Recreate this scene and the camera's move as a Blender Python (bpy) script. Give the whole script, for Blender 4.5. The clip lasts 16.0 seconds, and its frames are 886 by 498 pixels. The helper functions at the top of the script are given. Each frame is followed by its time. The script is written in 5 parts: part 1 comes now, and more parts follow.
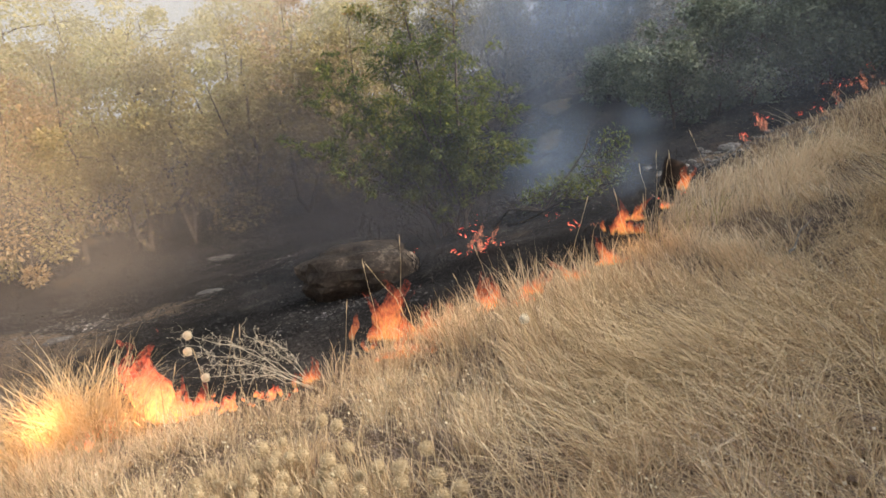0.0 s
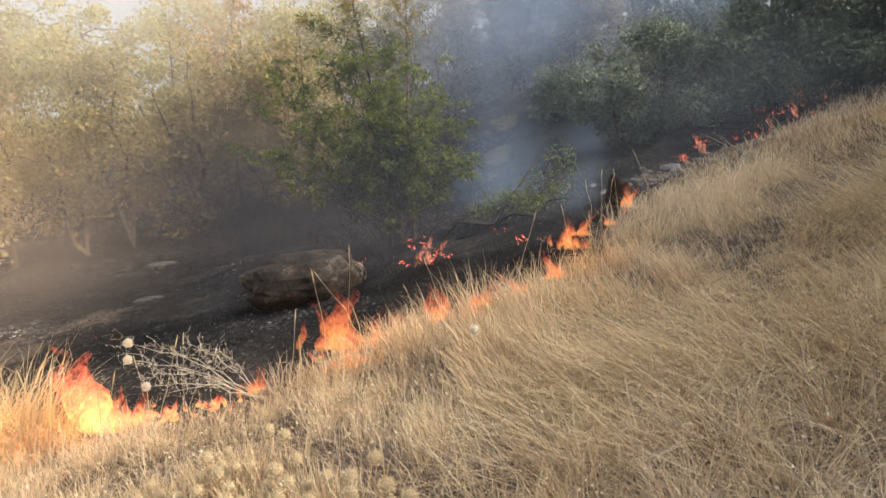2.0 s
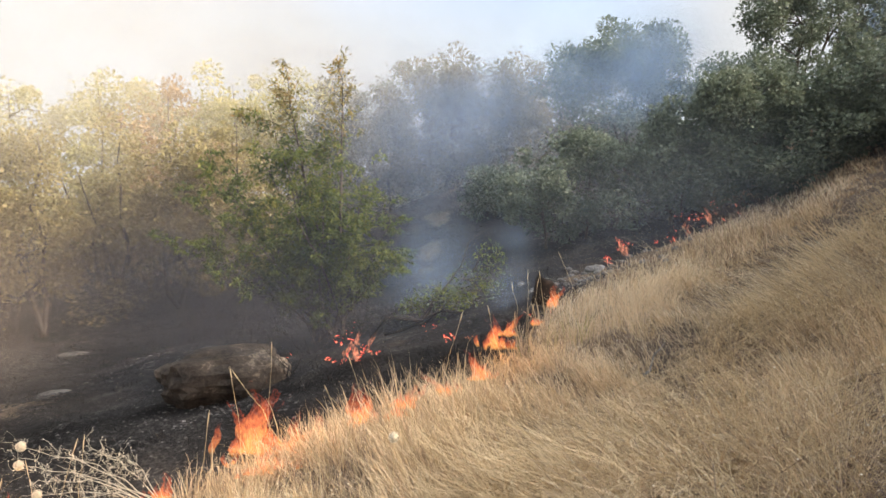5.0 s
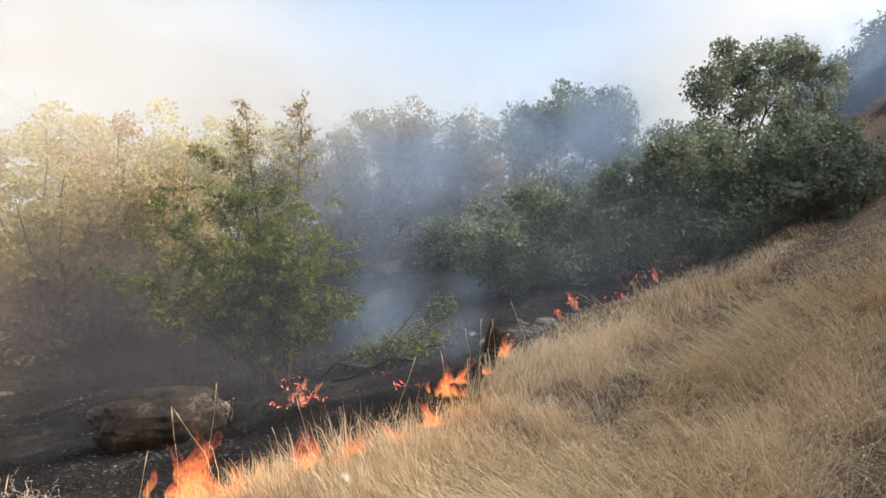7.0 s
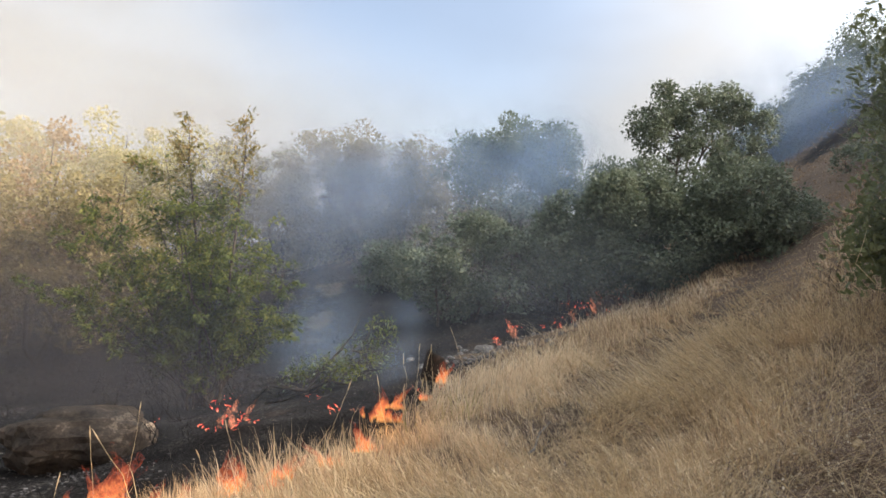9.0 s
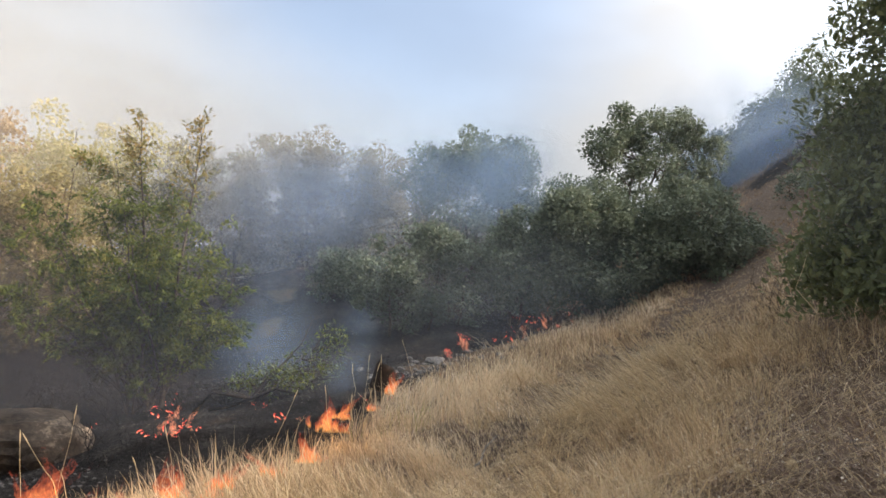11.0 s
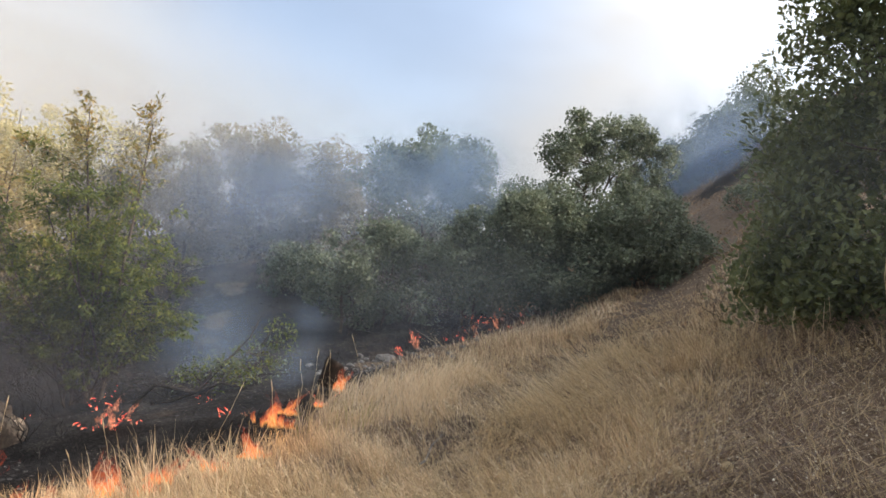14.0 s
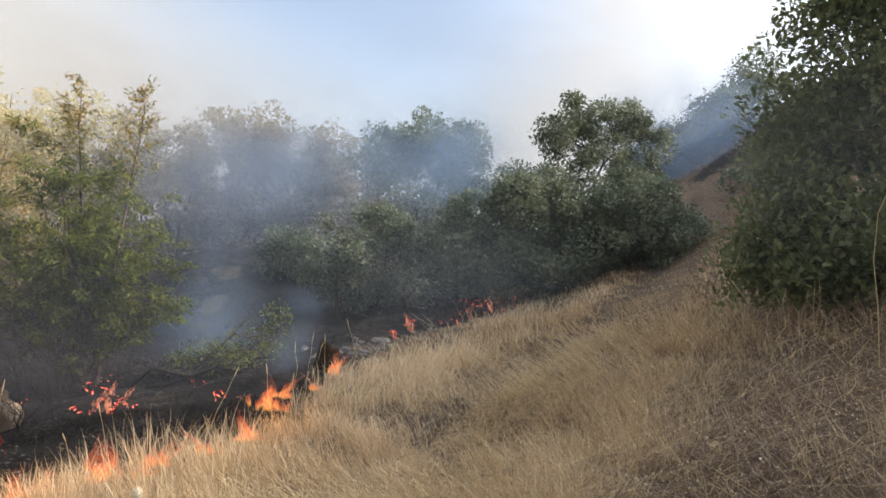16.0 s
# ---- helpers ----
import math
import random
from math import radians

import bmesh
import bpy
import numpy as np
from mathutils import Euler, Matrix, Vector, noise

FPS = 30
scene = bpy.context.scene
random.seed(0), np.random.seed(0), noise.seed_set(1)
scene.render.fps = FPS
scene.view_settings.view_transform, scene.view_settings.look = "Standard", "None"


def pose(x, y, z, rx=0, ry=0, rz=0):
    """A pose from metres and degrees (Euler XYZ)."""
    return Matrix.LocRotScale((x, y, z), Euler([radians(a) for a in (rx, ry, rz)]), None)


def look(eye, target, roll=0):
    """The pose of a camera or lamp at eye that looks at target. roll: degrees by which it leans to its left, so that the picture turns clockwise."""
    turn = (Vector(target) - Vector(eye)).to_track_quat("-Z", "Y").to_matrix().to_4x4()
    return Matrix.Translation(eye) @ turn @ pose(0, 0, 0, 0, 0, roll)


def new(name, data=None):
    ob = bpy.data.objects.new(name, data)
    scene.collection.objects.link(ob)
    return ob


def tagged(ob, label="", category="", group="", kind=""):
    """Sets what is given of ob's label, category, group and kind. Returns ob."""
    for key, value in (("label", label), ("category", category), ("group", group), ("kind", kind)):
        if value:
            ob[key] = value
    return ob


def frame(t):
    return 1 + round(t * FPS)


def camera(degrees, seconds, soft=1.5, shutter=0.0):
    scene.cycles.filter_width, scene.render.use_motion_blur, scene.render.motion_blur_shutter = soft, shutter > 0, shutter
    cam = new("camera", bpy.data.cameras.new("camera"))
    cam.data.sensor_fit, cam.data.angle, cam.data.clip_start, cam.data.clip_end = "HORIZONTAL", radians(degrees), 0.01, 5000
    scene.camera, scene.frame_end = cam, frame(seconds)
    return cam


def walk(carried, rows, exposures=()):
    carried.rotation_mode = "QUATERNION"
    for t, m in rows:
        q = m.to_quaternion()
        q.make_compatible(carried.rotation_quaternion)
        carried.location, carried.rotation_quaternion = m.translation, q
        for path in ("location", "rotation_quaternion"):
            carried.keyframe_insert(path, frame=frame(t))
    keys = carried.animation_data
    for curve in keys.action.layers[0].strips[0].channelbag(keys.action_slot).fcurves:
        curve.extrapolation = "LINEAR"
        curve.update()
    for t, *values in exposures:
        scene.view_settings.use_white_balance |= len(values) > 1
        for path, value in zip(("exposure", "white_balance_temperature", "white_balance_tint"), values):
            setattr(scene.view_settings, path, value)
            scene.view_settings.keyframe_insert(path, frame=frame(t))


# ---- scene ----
cam = camera(66.0, 16.0, soft=1.6)
PATH = [
    (0.0, pose(-0.006, 0.025, 1.603, 77.07, 5.05, -1.08)),
    (0.5, pose(-0.029, 0.002, 1.608, 77.77, 4.74, -2.28)),
    (1.0, pose(-0.039, -0.002, 1.602, 77.79, 3.93, -3.70)),
    (1.5, pose(-0.048, -0.004, 1.602, 77.76, 2.99, -4.90)),
    (2.0, pose(-0.046, -0.013, 1.608, 77.80, 2.84, -5.29)),
    (2.5, pose(-0.038, -0.022, 1.608, 77.78, 2.26, -5.60)),
    (3.0, pose(-0.025, -0.027, 1.610, 77.74, 2.05, -6.22)),
    (3.5, pose(-0.011, -0.031, 1.619, 77.83, 1.87, -7.19)),
    (4.0, pose(0.000, -0.018, 1.643, 80.06, 1.86, -8.48)),
    (4.5, pose(0.007, -0.012, 1.661, 83.17, 1.73, -9.49)),
    (5.0, pose(0.015, -0.011, 1.669, 85.30, 0.71, -10.56)),
    (7.5, pose(-0.052, 0.003, 1.593, 90.32, -2.33, -15.74)),
    (8.0, pose(-0.039, 0.001, 1.602, 90.89, -3.01, -16.86)),
    (8.5, pose(-0.023, 0.001, 1.600, 91.54, -3.45, -18.20)),
    (9.0, pose(-0.016, 0.013, 1.590, 92.10, -4.02, -19.44)),
    (11.5, pose(0.006, 0.009, 1.595, 93.53, -6.71, -24.12)),
    (12.0, pose(0.013, 0.007, 1.588, 93.61, -7.54, -24.93)),
    (12.5, pose(0.021, 0.008, 1.586, 93.39, -7.93, -25.60)),
    (13.0, pose(0.019, 0.004, 1.594, 93.47, -7.89, -26.20)),
    (13.5, pose(0.013, -0.001, 1.600, 93.54, -7.63, -26.72)),
    (14.0, pose(0.024, 0.010, 1.590, 93.69, -7.74, -27.13)),
    (14.5, pose(0.019, -0.000, 1.595, 93.57, -7.72, -27.00)),
    (15.0, pose(0.030, 0.009, 1.594, 93.63, -7.72, -27.14)),
    (15.5, pose(0.030, 0.000, 1.596, 93.25, -7.69, -27.12)),
    (16.0, pose(0.028, -0.019, 1.594, 92.35, -7.52, -27.51)),
]
walk(cam, PATH, exposures=[(0.0, -0.2), (1.2, -0.08), (2.5, 0.02), (3.5, 0.04), (4.3, 0.14), (5.0, 0.24), (6.2, 0.22), (7.5, 0.14), (9.0, 0.02), (11.5, 0.0), (16.0, 0.0)])

# world, sun and light
SUN_AZ, SUN_EL = 111.0, 32.5     # degrees: clockwise from the +y axis, above the horizon
world = bpy.data.worlds.new("sky")
scene.world = world
world.use_nodes = True
wn, wl = world.node_tree.nodes, world.node_tree.links
wn.clear()
w_out = wn.new("ShaderNodeOutputWorld")
w_bg = wn.new("ShaderNodeBackground")
w_sky = wn.new("ShaderNodeTexSky")
w_sky.sky_type = "NISHITA"
w_sky.sun_disc = False
w_sky.sun_elevation = radians(SUN_EL)
w_sky.sun_rotation = radians(SUN_AZ)
w_sky.dust_density, w_sky.air_density, w_sky.ozone_density = 2.0, 1.0, 1.0
w_co = wn.new("ShaderNodeTexCoord")
w_map = wn.new("ShaderNodeMapping")
w_map.inputs["Scale"].default_value = (1.0, 1.0, 2.2)
w_noise = wn.new("ShaderNodeTexNoise")
w_noise.inputs["Scale"].default_value = 1.5
w_noise.inputs["Detail"].default_value = 5.0
w_ramp = wn.new("ShaderNodeValToRGB")
w_ramp.color_ramp.elements[0].position, w_ramp.color_ramp.elements[1].position = 0.36, 0.62
w_ramp.color_ramp.elements[0].color = (0.70, 0.70, 0.70, 1)
w_ramp.color_ramp.elements[1].color = (0.96, 0.96, 0.96, 1)
w_mix = wn.new("ShaderNodeMix")
w_mix.data_type = "RGBA"
# thin drifting smoke and cloud over the blue, now creamy, now white
w_soft = wn.new("ShaderNodeTexNoise")
w_soft.inputs["Scale"].default_value, w_soft.inputs["Detail"].default_value = 2.6, 3.0
w_tone = wn.new("ShaderNodeValToRGB")
w_tone.color_ramp.elements[0].position, w_tone.color_ramp.elements[1].position = 0.38, 0.60
w_tone.color_ramp.elements[0].color, w_tone.color_ramp.elements[1].color = (0.60, 0.585, 0.57, 1), (0.70, 0.725, 0.765, 1)
w_haze = wn.new("ShaderNodeVectorMath")
w_haze.operation = "SCALE"
w_haze.inputs["Scale"].default_value = 8.6
wl.new(w_map.outputs["Vector"], w_soft.inputs["Vector"])
wl.new(w_soft.outputs["Fac"], w_tone.inputs["Fac"])
wl.new(w_tone.outputs["Color"], w_haze.inputs[0])
wl.new(w_haze.outputs["Vector"], w_mix.inputs["B"])
wl.new(w_co.outputs["Generated"], w_map.inputs["Vector"])
wl.new(w_map.outputs["Vector"], w_noise.inputs["Vector"])
wl.new(w_noise.outputs["Fac"], w_ramp.inputs["Fac"])
# a gap in the drifting smoke, where the blue shows
w_gap = wn.new("ShaderNodeVectorMath")
w_gap.operation = "DOT_PRODUCT"
w_gap.inputs[1].default_value = (math.sin(radians(17)) * math.cos(radians(26)), math.cos(radians(17)) * math.cos(radians(26)), math.sin(radians(26)))
w_open = wn.new("ShaderNodeMapRange")
w_open.interpolation_type = "SMOOTHSTEP"
w_open.inputs["From Min"].default_value, w_open.inputs["From Max"].default_value = 0.93, 1.0
w_open.inputs["To Min"].default_value, w_open.inputs["To Max"].default_value = 1.0, 0.34
w_fac = wn.new("ShaderNodeMath")
w_fac.operation = "MULTIPLY"
wl.new(w_co.outputs["Generated"], w_gap.inputs[0])
wl.new(w_gap.outputs["Value"], w_open.inputs["Value"])
wl.new(w_ramp.outputs["Color"], w_fac.inputs[0])
wl.new(w_open.outputs["Result"], w_fac.inputs[1])
wl.new(w_fac.outputs["Value"], w_mix.inputs["Factor"])
w_blue = wn.new("ShaderNodeVectorMath")
w_blue.operation = "SCALE"
w_blue.inputs["Scale"].default_value = 2.1
wl.new(w_sky.outputs["Color"], w_blue.inputs[0])
wl.new(w_blue.outputs["Vector"], w_mix.inputs["A"])
# the smoke in the air glows towards the sun
w_dot = wn.new("ShaderNodeVectorMath")
w_dot.operation = "DOT_PRODUCT"
w_dot.inputs[1].default_value = (math.sin(radians(SUN_AZ)) * math.cos(radians(SUN_EL)), math.cos(radians(SUN_AZ)) * math.cos(radians(SUN_EL)), math.sin(radians(SUN_EL)))
w_glow = wn.new("ShaderNodeMapRange")
w_glow.interpolation_type = "SMOOTHSTEP"
w_glow.inputs["From Min"].default_value, w_glow.inputs["From Max"].default_value = 0.2, 1.1
w_glow.inputs["To Min"].default_value, w_glow.inputs["To Max"].default_value = 1.0, 3.2
w_scale = wn.new("ShaderNodeVectorMath")
w_scale.operation = "SCALE"
wl.new(w_co.outputs["Generated"], w_dot.inputs[0])
wl.new(w_dot.outputs["Value"], w_glow.inputs["Value"])
wl.new(w_mix.outputs["Result"], w_scale.inputs[0])
wl.new(w_glow.outputs["Result"], w_scale.inputs["Scale"])
wl.new(w_scale.outputs["Vector"], w_bg.inputs["Color"])
w_bg.inputs["Strength"].default_value = 0.13
wl.new(w_bg.outputs["Background"], w_out.inputs["Surface"])

sun_data = bpy.data.lights.new("sun", "SUN")
sun_data.energy, sun_data.angle, sun_data.color = 5.0, radians(3.0), (1.0, 0.85, 0.695)
sun = new("sun", sun_data)
sun.matrix_world = look((0, 0, 0), (-math.sin(radians(SUN_AZ)) * math.cos(radians(SUN_EL)),
                                   -math.cos(radians(SUN_AZ)) * math.cos(radians(SUN_EL)), -math.sin(radians(SUN_EL))))
scene.cycles.transparent_max_bounces = 48



# ---- materials ----
def nodes_of(name):
    m = bpy.data.materials.new(name)
    m.use_nodes = True
    n, l = m.node_tree.nodes, m.node_tree.links
    n.clear()
    return m, n, l, n.new("ShaderNodeOutputMaterial")


def ramp_node(n, stops):
    r = n.new("ShaderNodeValToRGB")
    while len(r.color_ramp.elements) < len(stops):
        r.color_ramp.elements.new(0.5)
    for e, (p, c) in zip(r.color_ramp.elements, stops):
        e.position, e.color = p, (*c, 1)
    return r


def noise_node(n, l, vector, scale, detail=4.0, rough=0.55):
    t = n.new("ShaderNodeTexNoise")
    t.inputs["Scale"].default_value, t.inputs["Detail"].default_value, t.inputs["Roughness"].default_value = scale, detail, rough
    l.new(vector, t.inputs["Vector"])
    return t


def mix_node(n, l, fac, a, b, blend="MIX"):
    m = n.new("ShaderNodeMix")
    m.data_type, m.blend_type = "RGBA", blend
    for key, v in (("Factor", fac), ("A", a), ("B", b)):
        if isinstance(v, (int, float)):
            m.inputs[key].default_value = v
        elif isinstance(v, tuple):
            m.inputs[key].default_value = (*v, 1)
        else:
            l.new(v, m.inputs[key])
    return m.outputs["Result"]


def math_node(n, l, op, a, b=0.0, clamp=False):
    m = n.new("ShaderNodeMath")
    m.operation, m.use_clamp = op, clamp
    for i, v in enumerate((a, b)):
        if isinstance(v, (int, float)):
            m.inputs[i].default_value = v
        else:
            l.new(v, m.inputs[i])
    return m.outputs[0]


def foliage_mat(name, stops, translucent=0.35, rough=0.55, patch=(0.5, 1.25, 0.8), single=False, each=0.62):
    """Leaves or blades: a tone for each, drifting over the plant in patches."""
    m, n, l, out = nodes_of(name)
    geo, co = n.new("ShaderNodeNewGeometry"), n.new("ShaderNodeTexCoord")
    big = noise_node(n, l, co.outputs["Object"], patch[0], 3.0)
    own = n.new("ShaderNodeObjectInfo").outputs["Random"] if single else geo.outputs["Random Per Island"]
    f = math_node(n, l, "MULTIPLY", own, each)
    f = math_node(n, l, "ADD", f, math_node(n, l, "MULTIPLY", math_node(n, l, "SUBTRACT", big.outputs["Fac"], 0.5), patch[1]))
    f = math_node(n, l, "ADD", f, 0.5 - each / 2, True)
    col = ramp_node(n, stops)
    l.new(f, col.inputs["Fac"])
    p = n.new("ShaderNodeBsdfPrincipled")
    p.inputs["Roughness"].default_value = rough
    p.inputs["Specular IOR Level"].default_value = 0.35
    l.new(col.outputs["Color"], p.inputs["Base Color"])
    t = n.new("ShaderNodeBsdfTranslucent")
    l.new(col.outputs["Color"], t.inputs["Color"])
    s = n.new("ShaderNodeMixShader")
    s.inputs["Fac"].default_value = translucent
    l.new(p.outputs[0], s.inputs[1])
    l.new(t.outputs[0], s.inputs[2])
    l.new(s.outputs[0], out.inputs["Surface"])
    return m


def solid_mat(name, stops, scale=6.0, fine=40.0, rough=0.85, bump=0.4, dist=0.02):
    """Bark, stone, char: colour over two scales of noise, with relief."""
    m, n, l, out = nodes_of(name)
    co = n.new("ShaderNodeTexCoord")
    a = noise_node(n, l, co.outputs["Object"], scale, 4.0)
    b = noise_node(n, l, co.outputs["Object"], fine, 5.0, 0.7)
    f = math_node(n, l, "ADD", math_node(n, l, "MULTIPLY", a.outputs["Fac"], 0.65), math_node(n, l, "MULTIPLY", b.outputs["Fac"], 0.35))
    col = ramp_node(n, stops)
    l.new(f, col.inputs["Fac"])
    p = n.new("ShaderNodeBsdfPrincipled")
    p.inputs["Roughness"].default_value = rough
    p.inputs["Specular IOR Level"].default_value = 0.25
    l.new(col.outputs["Color"], p.inputs["Base Color"])
    bu = n.new("ShaderNodeBump")
    bu.inputs["Strength"].default_value, bu.inputs["Distance"].default_value = bump, dist
    l.new(f, bu.inputs["Height"])
    l.new(bu.outputs["Normal"], p.inputs["Normal"])
    l.new(p.outputs[0], out.inputs["Surface"])
    return m


STRAW = foliage_mat("dry_straw", [(0.0, (0.14, 0.092, 0.057)), (0.24, (0.475, 0.34, 0.212)), (0.54, (0.785, 0.597, 0.388)), (1.0, (0.925, 0.80, 0.605))], 0.3)
STRAW_PALE = foliage_mat("pale_straw", [(0.0, (0.46, 0.345, 0.185)), (0.5, (0.68, 0.535, 0.325)), (1.0, (0.86, 0.735, 0.52))], 0.3)
STRAW_RUST = foliage_mat("rusty_straw", [(0.0, (0.17, 0.10, 0.06)), (0.5, (0.36, 0.235, 0.135)), (1.0, (0.54, 0.39, 0.24))], 0.3)
WEED_GREY = foliage_mat("grey_dry_weed", [(0.0, (0.085, 0.062, 0.052)), (0.5, (0.25, 0.184, 0.150)), (1.0, (0.52, 0.42, 0.345))], 0.2)
GREEN_GRASS = foliage_mat("greenish_grass", [(0.0, (0.22, 0.24, 0.07)), (1.0, (0.46, 0.42, 0.16))], 0.35)
CHAR_BLADE = foliage_mat("charred_blade", [(0.0, (0.012, 0.011, 0.010)), (0.6, (0.045, 0.04, 0.037)), (1.0, (0.16, 0.13, 0.11))], 0.0, 0.9)
LEAF_TREE = foliage_mat("young_tree_leaf", [(0.0, (0.050, 0.072, 0.016)), (0.45, (0.125, 0.155, 0.030)), (0.8, (0.26, 0.275, 0.052)), (1.0, (0.55, 0.47, 0.12))], 0.42, 0.55, (0.9, 1.2, 0.8))
LEAF_SPIRE = foliage_mat("turning_leaf", [(0.0, (0.13, 0.13, 0.034)), (0.5, (0.29, 0.24, 0.068)), (1.0, (0.52, 0.31, 0.11))], 0.45)
# grey-blue haze and light and dark clumps are worked into this green
LEAF_OAK = foliage_mat("oak_leaf", [(0.0, (0.090, 0.118, 0.078)), (0.5, (0.178, 0.212, 0.138)), (1.0, (0.335, 0.37, 0.25))], 0.28, 0.5, (1.3, 1.7, 0.8), False, 0.3)
LEAF_OAK_SINGLE = foliage_mat("single_oak_leaf", [(0.0, (0.070, 0.088, 0.036)), (0.5, (0.150, 0.178, 0.072)), (1.0, (0.28, 0.30, 0.135))], 0.3, 0.45, (0.5, 0.0, 0.8), True)
LEAF_OAK_NEAR = foliage_mat("broad_oak_leaf", [(0.0, (0.070, 0.088, 0.036)), (0.5, (0.150, 0.178, 0.072)), (1.0, (0.28, 0.30, 0.135))], 0.3, 0.45, (1.3, 1.3, 0.8), False, 0.4)
# far oaks: sunlight and haze are mixed into these three leaf colours
LEAF_SUN_TINT = foliage_mat("sun_tinted_oak_leaf", [(0.0, (0.25, 0.225, 0.095)), (0.4, (0.51, 0.465, 0.20)), (0.75, (0.76, 0.67, 0.36)), (1.0, (0.84, 0.66, 0.42))], 0.42, 0.6, (0.3, 1.7, 0.8), False, 0.42)
LEAF_HAZE_TINT = foliage_mat("haze_tinted_oak_leaf", [(0.0, (0.14, 0.135, 0.09)), (0.5, (0.29, 0.265, 0.18)), (1.0, (0.50, 0.42, 0.31))], 0.4, 0.6, (0.35, 1.6, 0.8), False, 0.35)
LEAF_SUN_HAZE = foliage_mat("sun_haze_tinted_oak_leaf", [(0.0, (0.20, 0.165, 0.07)), (0.5, (0.44, 0.36, 0.15)), (1.0, (0.74, 0.57, 0.29))], 0.4, 0.6, (0.35, 1.6, 0.8), False, 0.42)
# russet leaves, lightened as well for the lit orange haze around them
LEAF_RUST = foliage_mat("scorched_leaf", [(0.0, (0.24, 0.15, 0.075)), (0.5, (0.52, 0.35, 0.18)), (1.0, (0.72, 0.54, 0.30))], 0.4, 0.6, (0.35, 1.4, 0.8), False, 0.42)
BARK = solid_mat("grey_brown_bark", [(0.3, (0.055, 0.042, 0.032)), (0.7, (0.17, 0.135, 0.105))], 9.0, 60.0)
CHAR_WOOD = solid_mat("charred_wood", [(0.3, (0.008, 0.007, 0.007)), (0.6, (0.03, 0.024, 0.02)), (0.8, (0.09, 0.06, 0.04))], 8.0, 50.0)
ROCK = solid_mat("sooty_limestone", [(0.38, (0.027, 0.022, 0.018)), (0.55, (0.090, 0.070, 0.053)), (0.67, (0.38, 0.30, 0.215))], 2.2, 22.0, 0.9, 0.8, 0.05)
STONE_SOOT = solid_mat("sooty_stone", [(0.3, (0.06, 0.055, 0.05)), (0.7, (0.22, 0.20, 0.18))], 8.0, 50.0)
STONE_PALE = solid_mat("pale_stone", [(0.3, (0.10, 0.092, 0.085)), (0.7, (0.38, 0.36, 0.33))], 9.0, 60.0, 0.95, 0.8, 0.03)
BLEACHED = foliage_mat("bleached_stem", [(0.0, (0.62, 0.54, 0.40)), (1.0, (0.86, 0.80, 0.66))], 0.15)
SEED_PALE = foliage_mat("cream_seed_head", [(0.0, (0.55, 0.45, 0.27)), (0.6, (0.75, 0.66, 0.45)), (1.0, (0.86, 0.80, 0.64))], 0.25)

SEED_HEAD = foliage_mat("tan_seed_head", [(0.0, (0.52, 0.41, 0.25)), (0.6, (0.70, 0.575, 0.38)), (1.0, (0.82, 0.72, 0.53))], 0.25)


def ground_mat():
    m, n, l, out = nodes_of("burnt_and_dry_ground")
    co = n.new("ShaderNodeTexCoord")
    v = co.outputs["Object"]
    at = n.new("ShaderNodeAttribute")
    at.attribute_name = "char"
    edge = noise_node(n, l, v, 2.2, 5.0, 0.65)
    mask = math_node(n, l, "ADD", at.outputs["Fac"], math_node(n, l, "MULTIPLY", math_node(n, l, "SUBTRACT", edge.outputs["Fac"], 0.5), 0.7), True)
    mr = ramp_node(n, [(0.42, (0, 0, 0)), (0.58, (1, 1, 1))])
    l.new(mask, mr.inputs["Fac"])
    fine = noise_node(n, l, v, 26.0, 6.0, 0.75)
    mid = noise_node(n, l, v, 1.1, 5.0, 0.6)
    soil = ramp_node(n, [(0.25, (0.070, 0.050, 0.036)), (0.5, (0.165, 0.120, 0.083)), (0.75, (0.31, 0.235, 0.16))])
    l.new(fine.outputs["Fac"], soil.inputs["Fac"])
    # bare trodden earth of the rut, darkened also for the shade in it
    rut_dark = n.new("ShaderNodeAttribute")
    rut_dark.attribute_name = "rut_dark"
    earth = mix_node(n, l, rut_dark.outputs["Fac"], soil.outputs["Color"], (0.095, 0.073, 0.060))
    ash = ramp_node(n, [(0.38, (0.010, 0.009, 0.009)), (0.52, (0.028, 0.025, 0.023)), (0.60, (0.075, 0.066, 0.058)), (0.72, (0.24, 0.21, 0.185))])
    l.new(math_node(n, l, "ADD", math_node(n, l, "MULTIPLY", fine.outputs["Fac"], 0.6), math_node(n, l, "MULTIPLY", mid.outputs["Fac"], 0.4)), ash.inputs["Fac"])
    scorch = ramp_node(n, [(0.62, (0, 0, 0)), (0.78, (1, 1, 1))])
    big = noise_node(n, l, v, 0.33, 5.0, 0.6)
    l.new(big.outputs["Fac"], scorch.inputs["Fac"])
    burnt = mix_node(n, l, scorch.outputs["Color"], ash.outputs["Color"], (0.15, 0.10, 0.065))
    col = mix_node(n, l, mr.outputs["Color"], earth, burnt)
    p = n.new("ShaderNodeBsdfPrincipled")
    p.inputs["Roughness"].default_value = 0.95
    p.inputs["Specular IOR Level"].default_value = 0.15
    l.new(col, p.inputs["Base Color"])
    bu = n.new("ShaderNodeBump")
    bu.inputs["Strength"].default_value, bu.inputs["Distance"].default_value = 0.7, 0.06
    l.new(fine.outputs["Fac"], bu.inputs["Height"])
    l.new(bu.outputs["Normal"], p.inputs["Normal"])
    l.new(p.outputs[0], out.inputs["Surface"])
    return m


